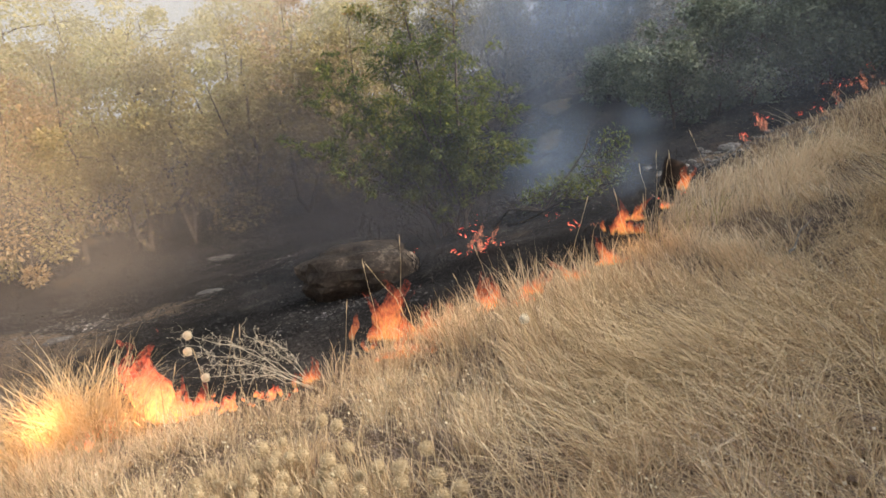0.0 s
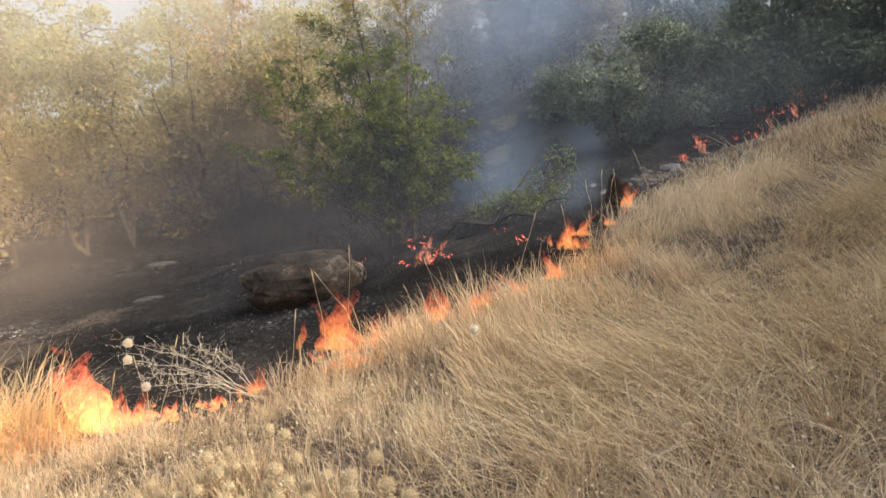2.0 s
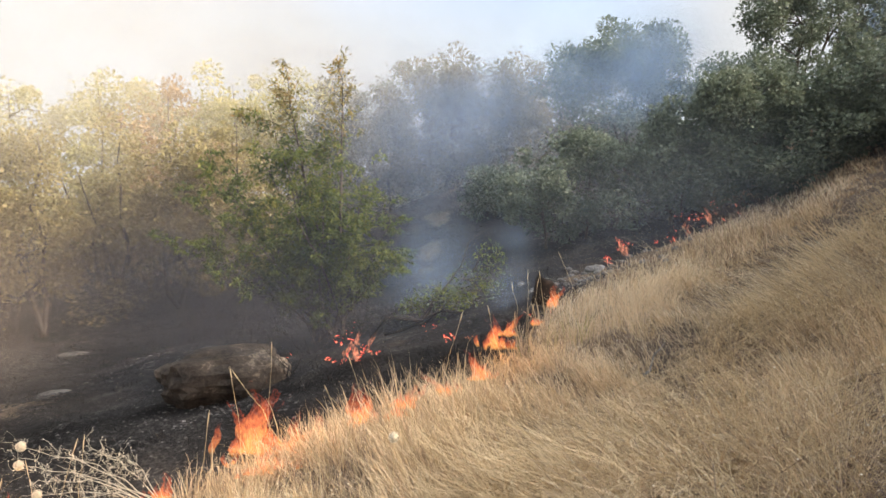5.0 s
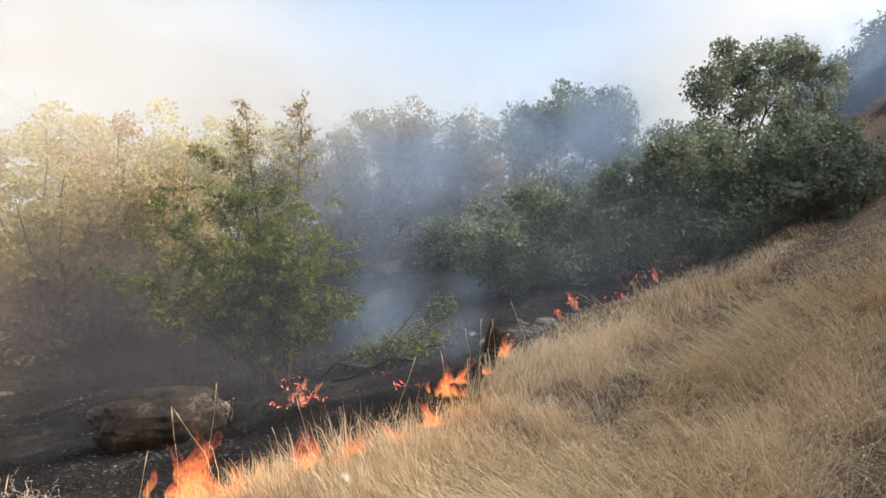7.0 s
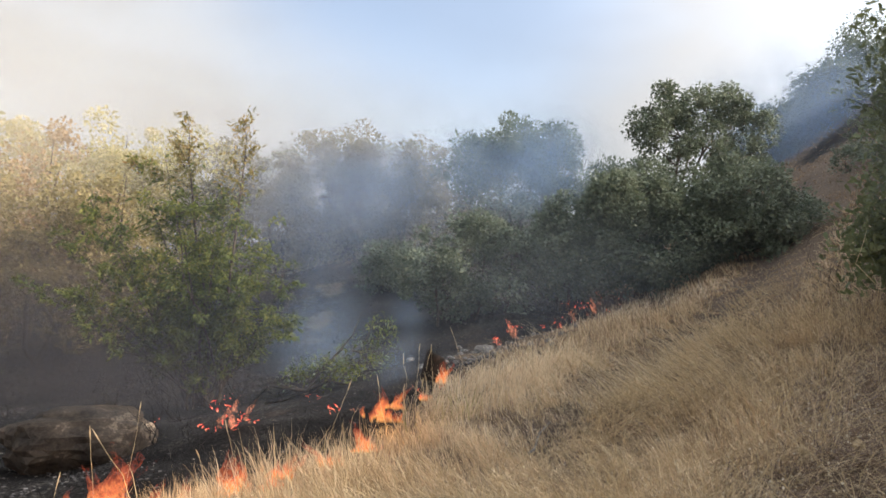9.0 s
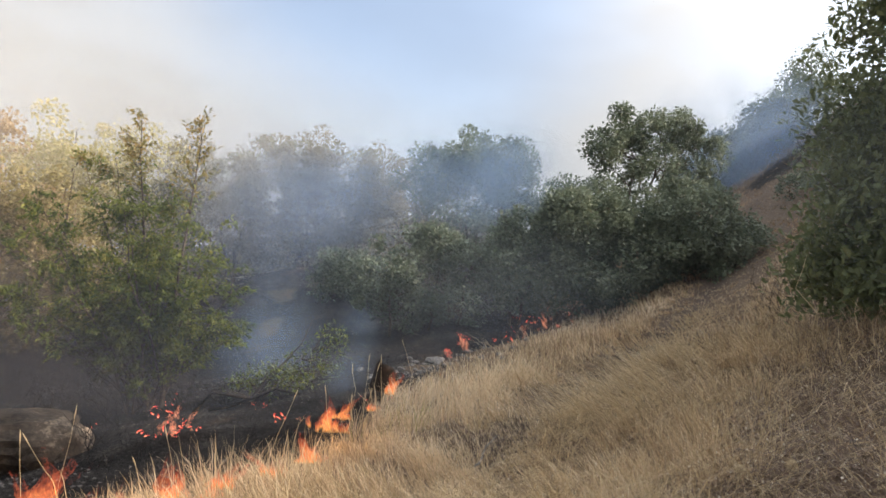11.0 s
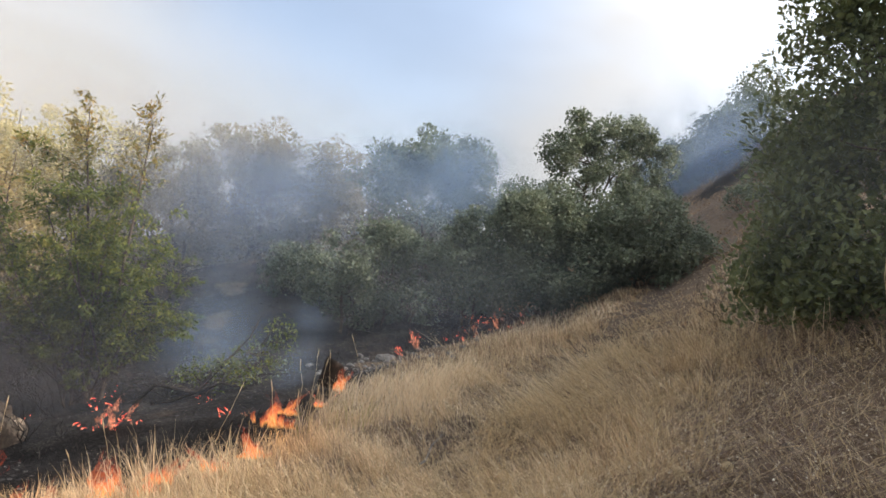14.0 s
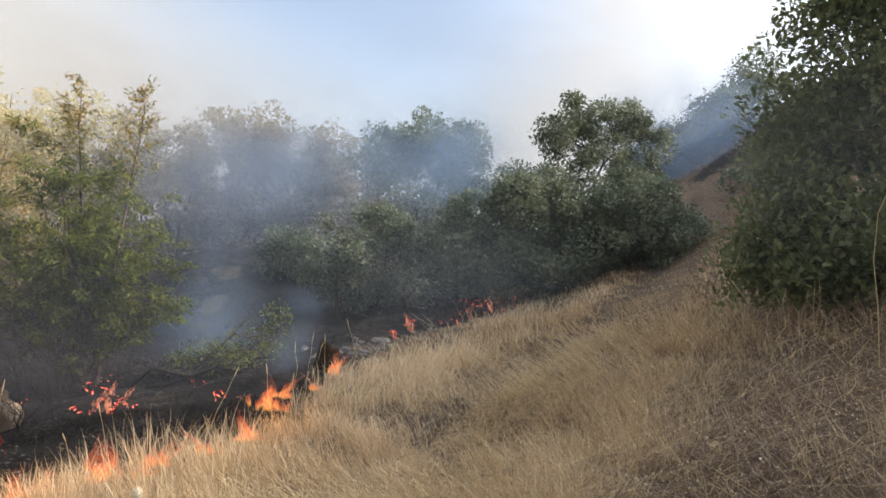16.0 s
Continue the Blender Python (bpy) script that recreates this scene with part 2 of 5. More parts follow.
def flame_mat(name, strength, body, cut, scale=11.0, red=False):
    """Burning gas: yellow at the root, orange, red at the tips, torn to wisps."""
    m, n, l, out = nodes_of(name)
    at = n.new("ShaderNodeAttribute")
    at.attribute_name = "height"
    co = n.new("ShaderNodeTexCoord")
    mp = n.new("ShaderNodeMapping")
    mp.inputs["Scale"].default_value = (1.0, 1.0, 0.5)
    l.new(co.outputs["Object"], mp.inputs["Vector"])
    tear = noise_node(n, l, mp.outputs["Vector"], scale, 6.0, 0.7)
    tear.inputs["Distortion"].default_value = 1.2
    hot = math_node(n, l, "ADD", at.outputs["Fac"], math_node(n, l, "MULTIPLY", math_node(n, l, "SUBTRACT", tear.outputs["Fac"], 0.5), 1.9), True)
    if red:
        col = ramp_node(n, [(0.0, (1.0, 0.38, 0.20)), (0.3, (1.0, 0.13, 0.08)), (0.6, (0.85, 0.045, 0.04)), (1.0, (0.35, 0.012, 0.025))])
    else:
        col = ramp_node(n, [(0.0, (1.0, 0.46, 0.12)), (0.22, (1.0, 0.27, 0.10)), (0.6, (1.0, 0.14, 0.07)), (1.0, (0.5, 0.03, 0.03))])
    l.new(hot, col.inputs["Fac"])
    e = n.new("ShaderNodeEmission")
    e.inputs["Strength"].default_value = strength
    l.new(col.outputs["Color"], e.inputs["Color"])
    t = n.new("ShaderNodeBsdfTransparent")
    a = ramp_node(n, [(cut, (body, body, body)), (cut + 0.12, (body * 0.35, body * 0.35, body * 0.35)), (cut + 0.26, (0, 0, 0))])
    a2 = math_node(n, l, "ADD", math_node(n, l, "MULTIPLY", at.outputs["Fac"], 0.34), math_node(n, l, "MULTIPLY", tear.outputs["Fac"], 0.8))
    l.new(a2, a.inputs["Fac"])
    s = n.new("ShaderNodeMixShader")
    foot = math_node(n, l, "MULTIPLY", at.outputs["Fac"], 5.0, True)
    l.new(math_node(n, l, "MULTIPLY", a.outputs["Color"], foot), s.inputs["Fac"])
    l.new(t.outputs[0], s.inputs[1])
    l.new(e.outputs[0], s.inputs[2])
    l.new(s.outputs[0], out.inputs["Surface"])
    return m


def smoke_mat(name, colour, density, scale, stretch=(1, 1, 1), low=0.35, thin=0.15):
    """Thin smoke: light scattered both ways, thinning out towards each veil's rim."""
    m, n, l, out = nodes_of(name)
    at = n.new("ShaderNodeAttribute")
    at.attribute_name = "thick"
    co = n.new("ShaderNodeTexCoord")
    mp = n.new("ShaderNodeMapping")
    mp.inputs["Scale"].default_value = stretch
    l.new(co.outputs["Object"], mp.inputs["Vector"])
    no = noise_node(n, l, mp.outputs["Vector"], scale, 4.0, 0.55)
    r = ramp_node(n, [(low, (thin, thin, thin)), (low + 0.35, (1, 1, 1))])
    l.new(no.outputs["Fac"], r.inputs["Fac"])
    a = math_node(n, l, "MULTIPLY", math_node(n, l, "MULTIPLY", at.outputs["Fac"], r.outputs["Color"]), density, True)
    d, tl = n.new("ShaderNodeBsdfDiffuse"), n.new("ShaderNodeBsdfTranslucent")
    d.inputs["Color"].default_value = tl.inputs["Color"].default_value = (*colour, 1)
    b = n.new("ShaderNodeMixShader")
    l.new(d.outputs[0], b.inputs[1])
    l.new(tl.outputs[0], b.inputs[2])
    t = n.new("ShaderNodeBsdfTransparent")
    s = n.new("ShaderNodeMixShader")
    l.new(a, s.inputs["Fac"])
    l.new(t.outputs[0], s.inputs[1])
    l.new(b.outputs[0], s.inputs[2])
    l.new(s.outputs[0], out.inputs["Surface"])
    return m


GROUND = ground_mat()
FLAME = flame_mat("flame", 1.6, 0.46, 0.36, 22.0)
BLAZE = flame_mat("blaze", 3.3, 0.46, 0.40, 13.0)
EMBER = flame_mat("ember_flame", 3.0, 0.95, 0.46, 30.0, True)
RED_FLAME = flame_mat("red_flame", 3.2, 0.95, 0.20, 55.0, True)
SMOKE_BLUE = smoke_mat("blue_grey_smoke", (0.55, 0.72, 0.95), 0.38, 0.26, (1, 1, 0.6), 0.42, 0.03)
# darker copy of the blue smoke, its shade put into the colour
SMOKE_DIM = smoke_mat("shade_toned_blue_smoke", (0.36, 0.47, 0.66), 0.28, 0.3, (1, 1, 0.6), 0.38, 0.08)
SMOKE_DUST = smoke_mat("dusty_smoke", (0.60, 0.50, 0.43), 0.10, 0.4, (1, 1, 1), 0.3, 0.4)
SMOKE_THIN = smoke_mat("thin_blue_smoke", (0.56, 0.65, 0.78), 0.075, 0.12, (1, 1, 1), 0.3, 0.4)
# the next three hold the sun's warm tone in their own colour
SMOKE_WARM = smoke_mat("sun_tinted_haze", (0.92, 0.86, 0.76), 0.26, 0.12, (1, 1, 1), 0.3, 0.35)
SMOKE_TAN = smoke_mat("sun_tinted_tan_smoke", (0.95, 0.74, 0.50), 0.3, 0.3, (1, 1, 1), 0.3, 0.3)
SMOKE_HAZE = smoke_mat("sun_tinted_dusty_smoke", (0.80, 0.66, 0.53), 0.2, 0.45, (1, 1, 1), 0.3, 0.4)
SMOKE_PALE = smoke_mat("pale_haze", (0.84, 0.86, 0.90), 0.26, 0.16, (1, 1, 1), 0.3, 0.35)
# smoke coloured nearly black, so that its veils stand for shade too
SMOKE_SHADE = smoke_mat("shade_dark_smoke", (0.115, 0.105, 0.108), 0.34, 0.30, (1, 1, 1), 0.3, 0.3)


# ---- shape of the land ----
def soft(v, k):
    return k * np.logaddexp(0, v / k)


def limit(v, a, b):
    w = np.abs(v)
    return np.where(w < a, v, np.sign(v) * (a + (b - a) * (1 - np.exp(-np.maximum(w - a, 0) / (b - a)))))


def land(x, y):
    """Height of the hillside: it climbs to the right, levels out into the burnt hollow, and rises again behind it."""
    x, y = limit(np.asarray(x, float), 30.0, 46.0), limit(np.asarray(y, float), 45.0, 70.0)
    side = -1.6 + 0.25 * soft(x + 6.4, 2.5)
    along = -0.06 * y + 0.13 * soft(y - 17, 4.0)
    u = x - 0.5 * y
    shoulder = 0.03 * np.clip(u - 1.5, 0, 14) ** 2
    over = np.clip((u - 2) / 5, 0, 1)
    crest = -0.42 * soft(0.75 * x + 0.66 * y - 30.0, 1.2) * over * over * (3 - 2 * over)
    slope = 1.45 * np.exp(-((x - 3.8) / 4.2) ** 2 - ((y - 19.5) / 4.0) ** 2)
    dip = -0.24 * np.exp(-((x - 7.1) / 1.5) ** 2 - ((y - 10.9) / 1.5) ** 2)
    return side + along + shoulder + crest + slope + dip


FRONT = [(-14, 2.6), (-5, 4.6), (-3.2, 5.2), (-2.2, 5.0), (-1.2, 4.75), (-0.4, 5.2), (0.65, 5.35), (1.2, 5.6), (1.8, 6.2),
         (2.4, 7.1), (3.0, 7.8), (3.8, 8.5), (4.9, 9.7), (6.2, 10.4), (7.4, 11.6), (10, 17), (16, 28), (60, 90)]
SCORCHED = [(1.75, 12.3), (1.95, 13.4), (2.5, 15.3), (3.25, 17.8), (4.1, 19.6)]     # a strip of the slope the fire only singed
TRACK = [(1.4, 3.85), (2.35, 4.58), (2.7, 4.88), (3.3, 5.33), (4.15, 5.92), (5.0, 6.55), (6.1, 7.27), (8.05, 8.62), (11.0, 10.8), (13.8, 13.4), (16.5, 15.4)]


def line_dist(x, y, line):
    """Distance to a line of points; positive on its right-hand side."""
    best = np.full(np.shape(x), 1e9)
    sign = np.ones(np.shape(x))
    for (ax, ay), (bx, by) in zip(line, line[1:]):
        dx, dy = bx - ax, by - ay
        f = np.clip(((x - ax) * dx + (y - ay) * dy) / (dx * dx + dy * dy), 0, 1)
        d = np.hypot(x - ax - f * dx, y - ay - f * dy)
        side = np.where((x - ax) * dy - (y - ay) * dx > 0, 1.0, -1.0)
        sign = np.where(d < best, side, sign)
        best = np.minimum(best, d)
    return best * sign


def wave(x, y, s, seed=0.0):
    """A cheap smooth waviness between -1 and 1."""
    return (np.sin(x * s + 1.7 * np.sin(y * s * 0.7 + seed)) + np.sin(y * s * 1.3 + 1.3 * np.sin(x * s * 0.9 + 2 * seed) + seed)) / 2


# ---- mesh helpers ----
def mesh_of(name, verts, tris, material, smooth=False, attr=None):
    me = bpy.data.meshes.new(name)
    verts, tris = np.asarray(verts, np.float32).reshape(-1, 3), np.asarray(tris, np.int32).reshape(-1, 3)
    me.vertices.add(len(verts))
    me.vertices.foreach_set("co", verts.ravel())
    me.loops.add(tris.size)
    me.loops.foreach_set("vertex_index", tris.ravel())
    me.polygons.add(len(tris))
    me.polygons.foreach_set("loop_start", np.arange(0, tris.size, 3, dtype=np.int32))
    if smooth:
        me.polygons.foreach_set("use_smooth", np.ones(len(tris), bool))
    if attr:
        key, values = attr
        a = me.attributes.new(key, "FLOAT", "POINT")
        a.data.foreach_set("value", np.asarray(values, np.float32).ravel())
    me.materials.append(material)
    me.update(calc_edges=True)
    return me


def part_of(name, verts, tris, material, parent=None, label="", smooth=False, attr=None):
    ob = new(name, mesh_of(name, verts, tris, material, smooth, attr))
    ob.parent = parent
    return tagged(ob, label)


def thing(name, at, label, category, group="", kind=""):
    ob = new(name)
    ob.location = at
    ob.empty_display_size = 0.1
    return tagged(ob, label, category, group, kind)


def grid_tris(nu, nv):
    i = np.arange((nu - 1) * (nv - 1))
    a = i // (nv - 1) * nv + i % (nv - 1)
    return np.concatenate([np.stack([a, a + nv, a + nv + 1], 1), np.stack([a, a + nv + 1, a + 1], 1)])


def scatter(tv, tf, pos, axes, scale):
    """Copies of a small template, each turned by its own axes (n, 3, 3) and scaled, as one set of verts and tris."""
    tv, tf = np.asarray(tv, float), np.asarray(tf, int)
    v = np.einsum("kj,njm->nkm", tv, axes) * np.asarray(scale)[:, None, None] + pos[:, None, :]
    f = tf[None] + (np.arange(len(pos)) * len(tv))[:, None, None]
    return v.reshape(-1, 3), f.reshape(-1, 3)


def turns(n, r, droop=0.0, up=None):
    """Random axes: rows are the leaf's side, length and face directions."""
    length = r.normal(size=(n, 3))
    if up is not None:
        length = length * 0.8 + up
    length[:, 2] -= droop
    length /= np.linalg.norm(length, axis=1)[:, None]
    other = r.normal(size=(n, 3)) * 0.7 + np.array([0, 0, 1.0])
    side = np.cross(length, other)
    side /= np.linalg.norm(side, axis=1)[:, None] + 1e-9
    return np.stack([side, length, np.cross(side, length)], 1)


LEAF4 = ([(0, 0, 0), (-0.27, 0.42, 0.05), (0.27, 0.42, 0.05), (0, 1, -0.10), (0, 0.45, -0.03)], [(0, 4, 1), (0, 2, 4), (1, 4, 3), (4, 2, 3)])
LEAF_NARROW = ([(0, 0, 0), (-0.17, 0.40, 0.04), (0.17, 0.40, 0.04), (0, 1, -0.14), (0, 0.45, -0.03)], [(0, 4, 1), (0, 2, 4), (1, 4, 3), (4, 2, 3)])
LEAF2 = ([(0, 0, 0), (-0.32, 0.5, 0.06), (0.32, 0.5, 0.06), (0, 1, -0.05)], [(0, 2, 1), (1, 2, 3)])


def lobed_leaf():
    """A blunt, shallowly lobed oak leaf, one unit long, folded along its midrib."""
    rim = [(0.06, 0.14), (0.15, 0.30), (0.11, 0.38), (0.24, 0.56), (0.17, 0.66), (0.19, 0.88)]
    v = [(0, 0, 0), (0, 0.45, -0.03), (0, 1, -0.12)]
    f = []
    for s in (-1, 1):
        k = len(v)
        v += [(s * x, y, 0.10 * x - 0.1 * y * y) for x, y in rim]
        fan = [(0, k, 1), (1, k, k + 1), (1, k + 1, k + 2), (1, k + 2, k + 3), (1, k + 3, k + 4), (1, k + 4, 2), (2, k + 4, k + 5)]
        f += [t if s < 0 else t[::-1] for t in fan]
    return v, f


LEAF_LOBED = lobed_leaf()


def tube(points, radii, sides=6):
    pts = [Vector(p) for p in points]
    vs, fs = [], []
    for i, p in enumerate(pts):
        d = (pts[min(i + 1, len(pts) - 1)] - pts[max(i - 1, 0)]).normalized()
        a = d.orthogonal().normalized()
        b = d.cross(a)
        for k in range(sides):
            t = 2 * math.pi * k / sides
            vs.append(p + (a * math.cos(t) + b * math.sin(t)) * radii[i])
    for i in range(len(pts) - 1):
        for k in range(sides):
            a, b = i * sides + k, i * sides + (k + 1) % sides
            fs += [(a, b, b + sides), (a, b + sides, a + sides)]
    vs.append(pts[-1])
    e = len(vs) - 1
    fs += [((len(pts) - 1) * sides + k, (len(pts) - 1) * sides + (k + 1) % sides, e) for k in range(sides)]
    return [tuple(v) for v in vs], fs


def bent(a, b, r, n=5, wob=0.08, sag=0.0):
    """A crooked line from a to b."""
    a, b = np.array(a, float), np.array(b, float)
    f = np.linspace(0, 1, n)[:, None]
    p = a + (b - a) * f
    p[1:-1] += r.normal(size=(n - 2, 3)) * wob * np.linalg.norm(b - a)
    p[:, 2] += sag * np.sin(math.pi * f[:, 0])
    return p


def joined(pieces):
    vs, fs, k = [], [], 0
    for v, f in pieces:
        vs.append(np.asarray(v, float).reshape(-1, 3))
        fs.append(np.asarray(f, int).reshape(-1, 3) + k)
        k += len(vs[-1])
    return np.concatenate(vs), np.concatenate(fs)


# ---- ground ----
def on_bank(x, y):
    """The bank below the ridge, where char colour and thinned grass stand for shade."""
    return np.exp(-((x - 20.3) / 2.6) ** 2 - ((y - 17.2) / 1.9) ** 2)


def build_ground():
    def axis(lo, hi, n_mid, far):
        mid = np.linspace(lo, hi, n_mid)
        step = mid[1] - mid[0]
        out_, v, s = [], hi, step
        while v < far:
            s *= 1.35
            v += s
            out_.append(v)
        low, v, s = [], lo, step
        while v > -far:
            s *= 1.35
            v -= s
            low.append(v)
        return np.concatenate([low[::-1], mid, out_])
    xs, ys = axis(-16, 26, 240, 2500), axis(-3, 32, 210, 2500)
    x, y = np.meshgrid(xs, ys, indexing="ij")
    z = land(x, y)
    front, track = line_dist(x, y, FRONT), np.abs(line_dist(x, y, TRACK))
    near = np.exp(-(np.hypot(x, y) / 30) ** 2)
    z = z + near * (0.05 * wave(x, y, 2.3) + 0.025 * wave(x, y, 6.1, 1.0)) - near * 0.10 * np.exp(-(track / 0.30) ** 2) * np.clip((x - 1.7) / 0.6, 0, 1)
    z -= 0.10 * near * np.clip(-front / 0.6, 0, 1)
    char = np.clip(0.5 - front / 0.5, 0, 1)
    char -= 0.75 * np.exp(-(line_dist(x, y, SCORCHED) / 0.5) ** 2) * np.clip(0.55 + 0.65 * wave(x, y, 2.6), 0, 1)
    char -= 0.8 * np.exp(-((x + 12.8) / 2.6) ** 2 - ((y - 21.3) / 2.2) ** 2) + 0.4 * np.exp(-((x + 5.9) / 0.9) ** 2 - ((y - 8.1) / 0.5) ** 2) + 0.75 * np.exp(-((x - 4.1) / 0.75) ** 2 - ((y - 9.55) / 0.5) ** 2)
    # less char on the left: brown patches, also lightened for sunlit haze there
    char -= 0.5 * np.exp(-((x + 7.2) / 2.6) ** 2 - ((y - 10.0) / 2.2) ** 2) * (0.7 + 0.5 * wave(x, y, 2.2, 1.0))
    char -= 0.52 * np.clip((-3.0 - x) / 2.5, 0, 1) * np.clip((15 - y) / 4, 0, 1) * np.clip(0.85 + 0.7 * wave(x, y, 1.4, 2.0), 0, 1.3)
    # char colour darkens the bank below the ridge in place of its shadow
    char += 0.85 * on_bank(x, y)
    ob = tagged(part_of("ground", np.stack([x, y, z], -1), grid_tris(len(xs), len(ys)), GROUND, None, "", True, ("char", char)),
                "dry grassy hillside burnt black below the fire line", "ground", kind="structure")
    a = ob.data.attributes.new("rut_dark", "FLOAT", "POINT")
    a.data.foreach_set("value", (np.exp(-(track / 0.3) ** 2) * near * np.clip((x - 1.7) / 0.6, 0, 1)).astype(np.float32).ravel())
    return ob


build_ground()


def drop(x, y):
    """Height of the finished ground."""
    x, y = np.asarray(x, float), np.asarray(y, float)
    front, track = line_dist(x, y, FRONT), np.abs(line_dist(x, y, TRACK))
    near = np.exp(-(np.hypot(x, y) / 30) ** 2)
    z = land(x, y) + near * (0.05 * wave(x, y, 2.3) + 0.025 * wave(x, y, 6.1, 1.0)) - near * 0.10 * np.exp(-(track / 0.30) ** 2) * np.clip((x - 1.7) / 0.6, 0, 1)
    return z - 0.10 * near * np.clip(-front / 0.6, 0, 1)


# ---- dry grass ----
def blades(x, y, height, width, lean_az, lean, r, curl=0.35, twist=0.0):
    """Tapered, bending blades rooted at x, y."""
    n = len(x)
    z = drop(x, y) - 0.02
    face = r.uniform(0, math.pi, n)
    side = np.stack([np.cos(face), np.sin(face), np.zeros(n)], 1) * width[:, None] / 2
    base = np.stack([x, y, z], 1)
    up = np.array([0, 0, 1.0])
    bend = curl * r.uniform(0.2, 1.8, n)
    veer = twist * r.normal(size=n)

    def way(f):
        a, l = lean_az + veer * f, np.minimum(lean + bend * f, 1.75)
        return up * np.cos(l)[:, None] + np.stack([np.cos(a), np.sin(a), np.zeros(n)], 1) * np.sin(l)[:, None]
    low = base + height[:, None] * 0.40 * way(0.0)
    high = low + height[:, None] * 0.33 * way(0.5)
    tip = high + height[:, None] * 0.27 * way(1.0)
    v = np.stack([base - side, base + side, low - side * 0.85, low + side * 0.85, high - side * 0.6, high + side * 0.6, tip], 1)
    floor = drop(v[:, 2:, 0].ravel(), v[:, 2:, 1].ravel()).reshape(n, 5) + 0.012
    v[:, 2:, 2] = np.maximum(v[:, 2:, 2], floor)
    f = np.array([(0, 1, 3), (0, 3, 2), (2, 3, 5), (2, 5, 4), (4, 5, 6)])[None] + (np.arange(n) * 7)[:, None, None]
    return v.reshape(-1, 3), f.reshape(-1, 3)


def sow(n, d0, d1, a0, a1, r, power=1.0):
    """Plan positions between two distances and two bearings (degrees clockwise from +y)."""
    d = (d0 ** (2 - power) + r.uniform(0, 1, n) * (d1 ** (2 - power) - d0 ** (2 - power))) ** (1 / (2 - power))
    a = np.radians(r.uniform(a0, a1, n))
    return d * np.sin(a), d * np.cos(a)


FLOW = math.atan2(-8.5, -12.3)      # the way in which the grass beside the track lies, down the hill


def bald(x, y):
    """Patches where the grass is thin and the dull undergrowth shows."""
    w = 0.5 * wave(x, y, 2.4, 0.5) + 0.35 * wave(y, x, 4.7, 1.9) + 0.3 * wave(x, y, 1.1, 3.3)
    return np.clip(0.84 + 1.25 * w, 0.05, 1)


def grass_field(name, n, d0, d1, material, label, seed, tall=0.42, wide=0.0045, power=1.0, keep=None, lean=0.35, a0=-44, a1=70, tuft_share=0.72):
    """Grass in tussocks that fountain outwards, upright by the burning edge, combed flat beside the track, tangled uphill of it."""
    r = np.random.default_rng(seed)
    x, y = sow(n, d0, d1, a0, a1, r, power)
    cell = 0.36
    gx, gy = np.floor(x / cell), np.floor(y / cell)
    ra, rb, rc = (np.mod(np.sin(gx * 127.1 + gy * 311.7 + k) * 43758.5453, 1.0) for k in (0.0, 17.3, 41.9))
    cx, cy = (gx + 0.15 + 0.7 * ra) * cell, (gy + 0.15 + 0.7 * rb) * cell
    tufted = r.uniform(size=n) < tuft_share
    ox, oy = r.normal(size=(2, n)) * 0.075 * (0.6 + 0.9 * rc)
    x, y = np.where(tufted, cx + ox, x), np.where(tufted, cy + oy, y)
    front, track = line_dist(x, y, FRONT), line_dist(x, y, TRACK)
    ok = (front > -0.08 + 0.10 * wave(x, y, 5.0)) & ~(tufted & (ra + 0.3 * rb < 0.3))
    rut = np.exp(-((track - 0.04) / 0.27) ** 2) * np.clip(1.2 - 0.4 * wave(x, y, 2.0, 1.0), 0, 1) * np.clip(1.3 - np.hypot(x, y) / 14, 0.35, 1) * np.clip((x - 2.3) / 1.2, 0, 1)
    weight = bald(x, y) * np.clip(0.12 + front / 0.6, 0.1, 1) * (1 - 0.94 * rut)
    weight = weight * (1 - 0.3 * np.exp(-((track - 0.75) / 0.5) ** 2) * np.clip((np.hypot(x, y) - 3.6) / 1.5, 0, 1) * np.clip((11 - np.hypot(x, y)) / 3, 0, 1))
    if keep is not None:
        weight = weight * keep(x, y)
    ok &= r.uniform(size=n) < weight
    x, y, ox, oy, rc, tufted, front, track = (q[ok] for q in (x, y, ox, oy, rc, tufted, front, track))
    m = len(x)
    d, az_deg = np.hypot(x, y), np.degrees(np.arctan2(x, y))
    near_track = np.clip((d - 4.0) / 1.4, 0, 1)
    combed = near_track * (np.exp(-((track - 0.75) / 0.62) ** 2) + 0.55 * np.exp(-((track + 0.3) / 0.28) ** 2)) * np.clip(0.75 + 0.6 * wave(x, y, 1.3, 2.2), 0.1, 1)
    uphill = np.clip((track - 0.9) / 0.9, 0, 1) * (1 - combed)
    uphill = np.maximum(uphill, np.clip((az_deg - 14) / 10, 0, 1) * np.clip((4.6 - d) / 1.2, 0, 1))
    edge = np.exp(-((front - 0.25) / 0.6) ** 2)
    far = np.clip((d - 8) / 5, 0, 1)
    h = tall * r.uniform(0.45, 1.15, m) * (0.7 + 0.6 * np.where(tufted, rc, 0.5)) * (1 + 0.25 * wave(x, y, 1.3, 2.0)) * (0.8 + 0.08 * edge * np.clip(7.0 - d, -3.5, 1)) * (1 - 0.35 * far) * (1 - 0.55 * np.exp(-((x + 1.5) / 1.4) ** 2 - ((y - 3.9) / 1.0) ** 2)) * (1 - 0.78 * np.exp(-((track - 0.35) / 0.6) ** 2) * near_track)
    w = wide * r.uniform(0.6, 1.4, m) * np.maximum(1, d / 5.0)
    drift = 2.2 + 1.6 * wave(x, y, 0.9, 4.0)
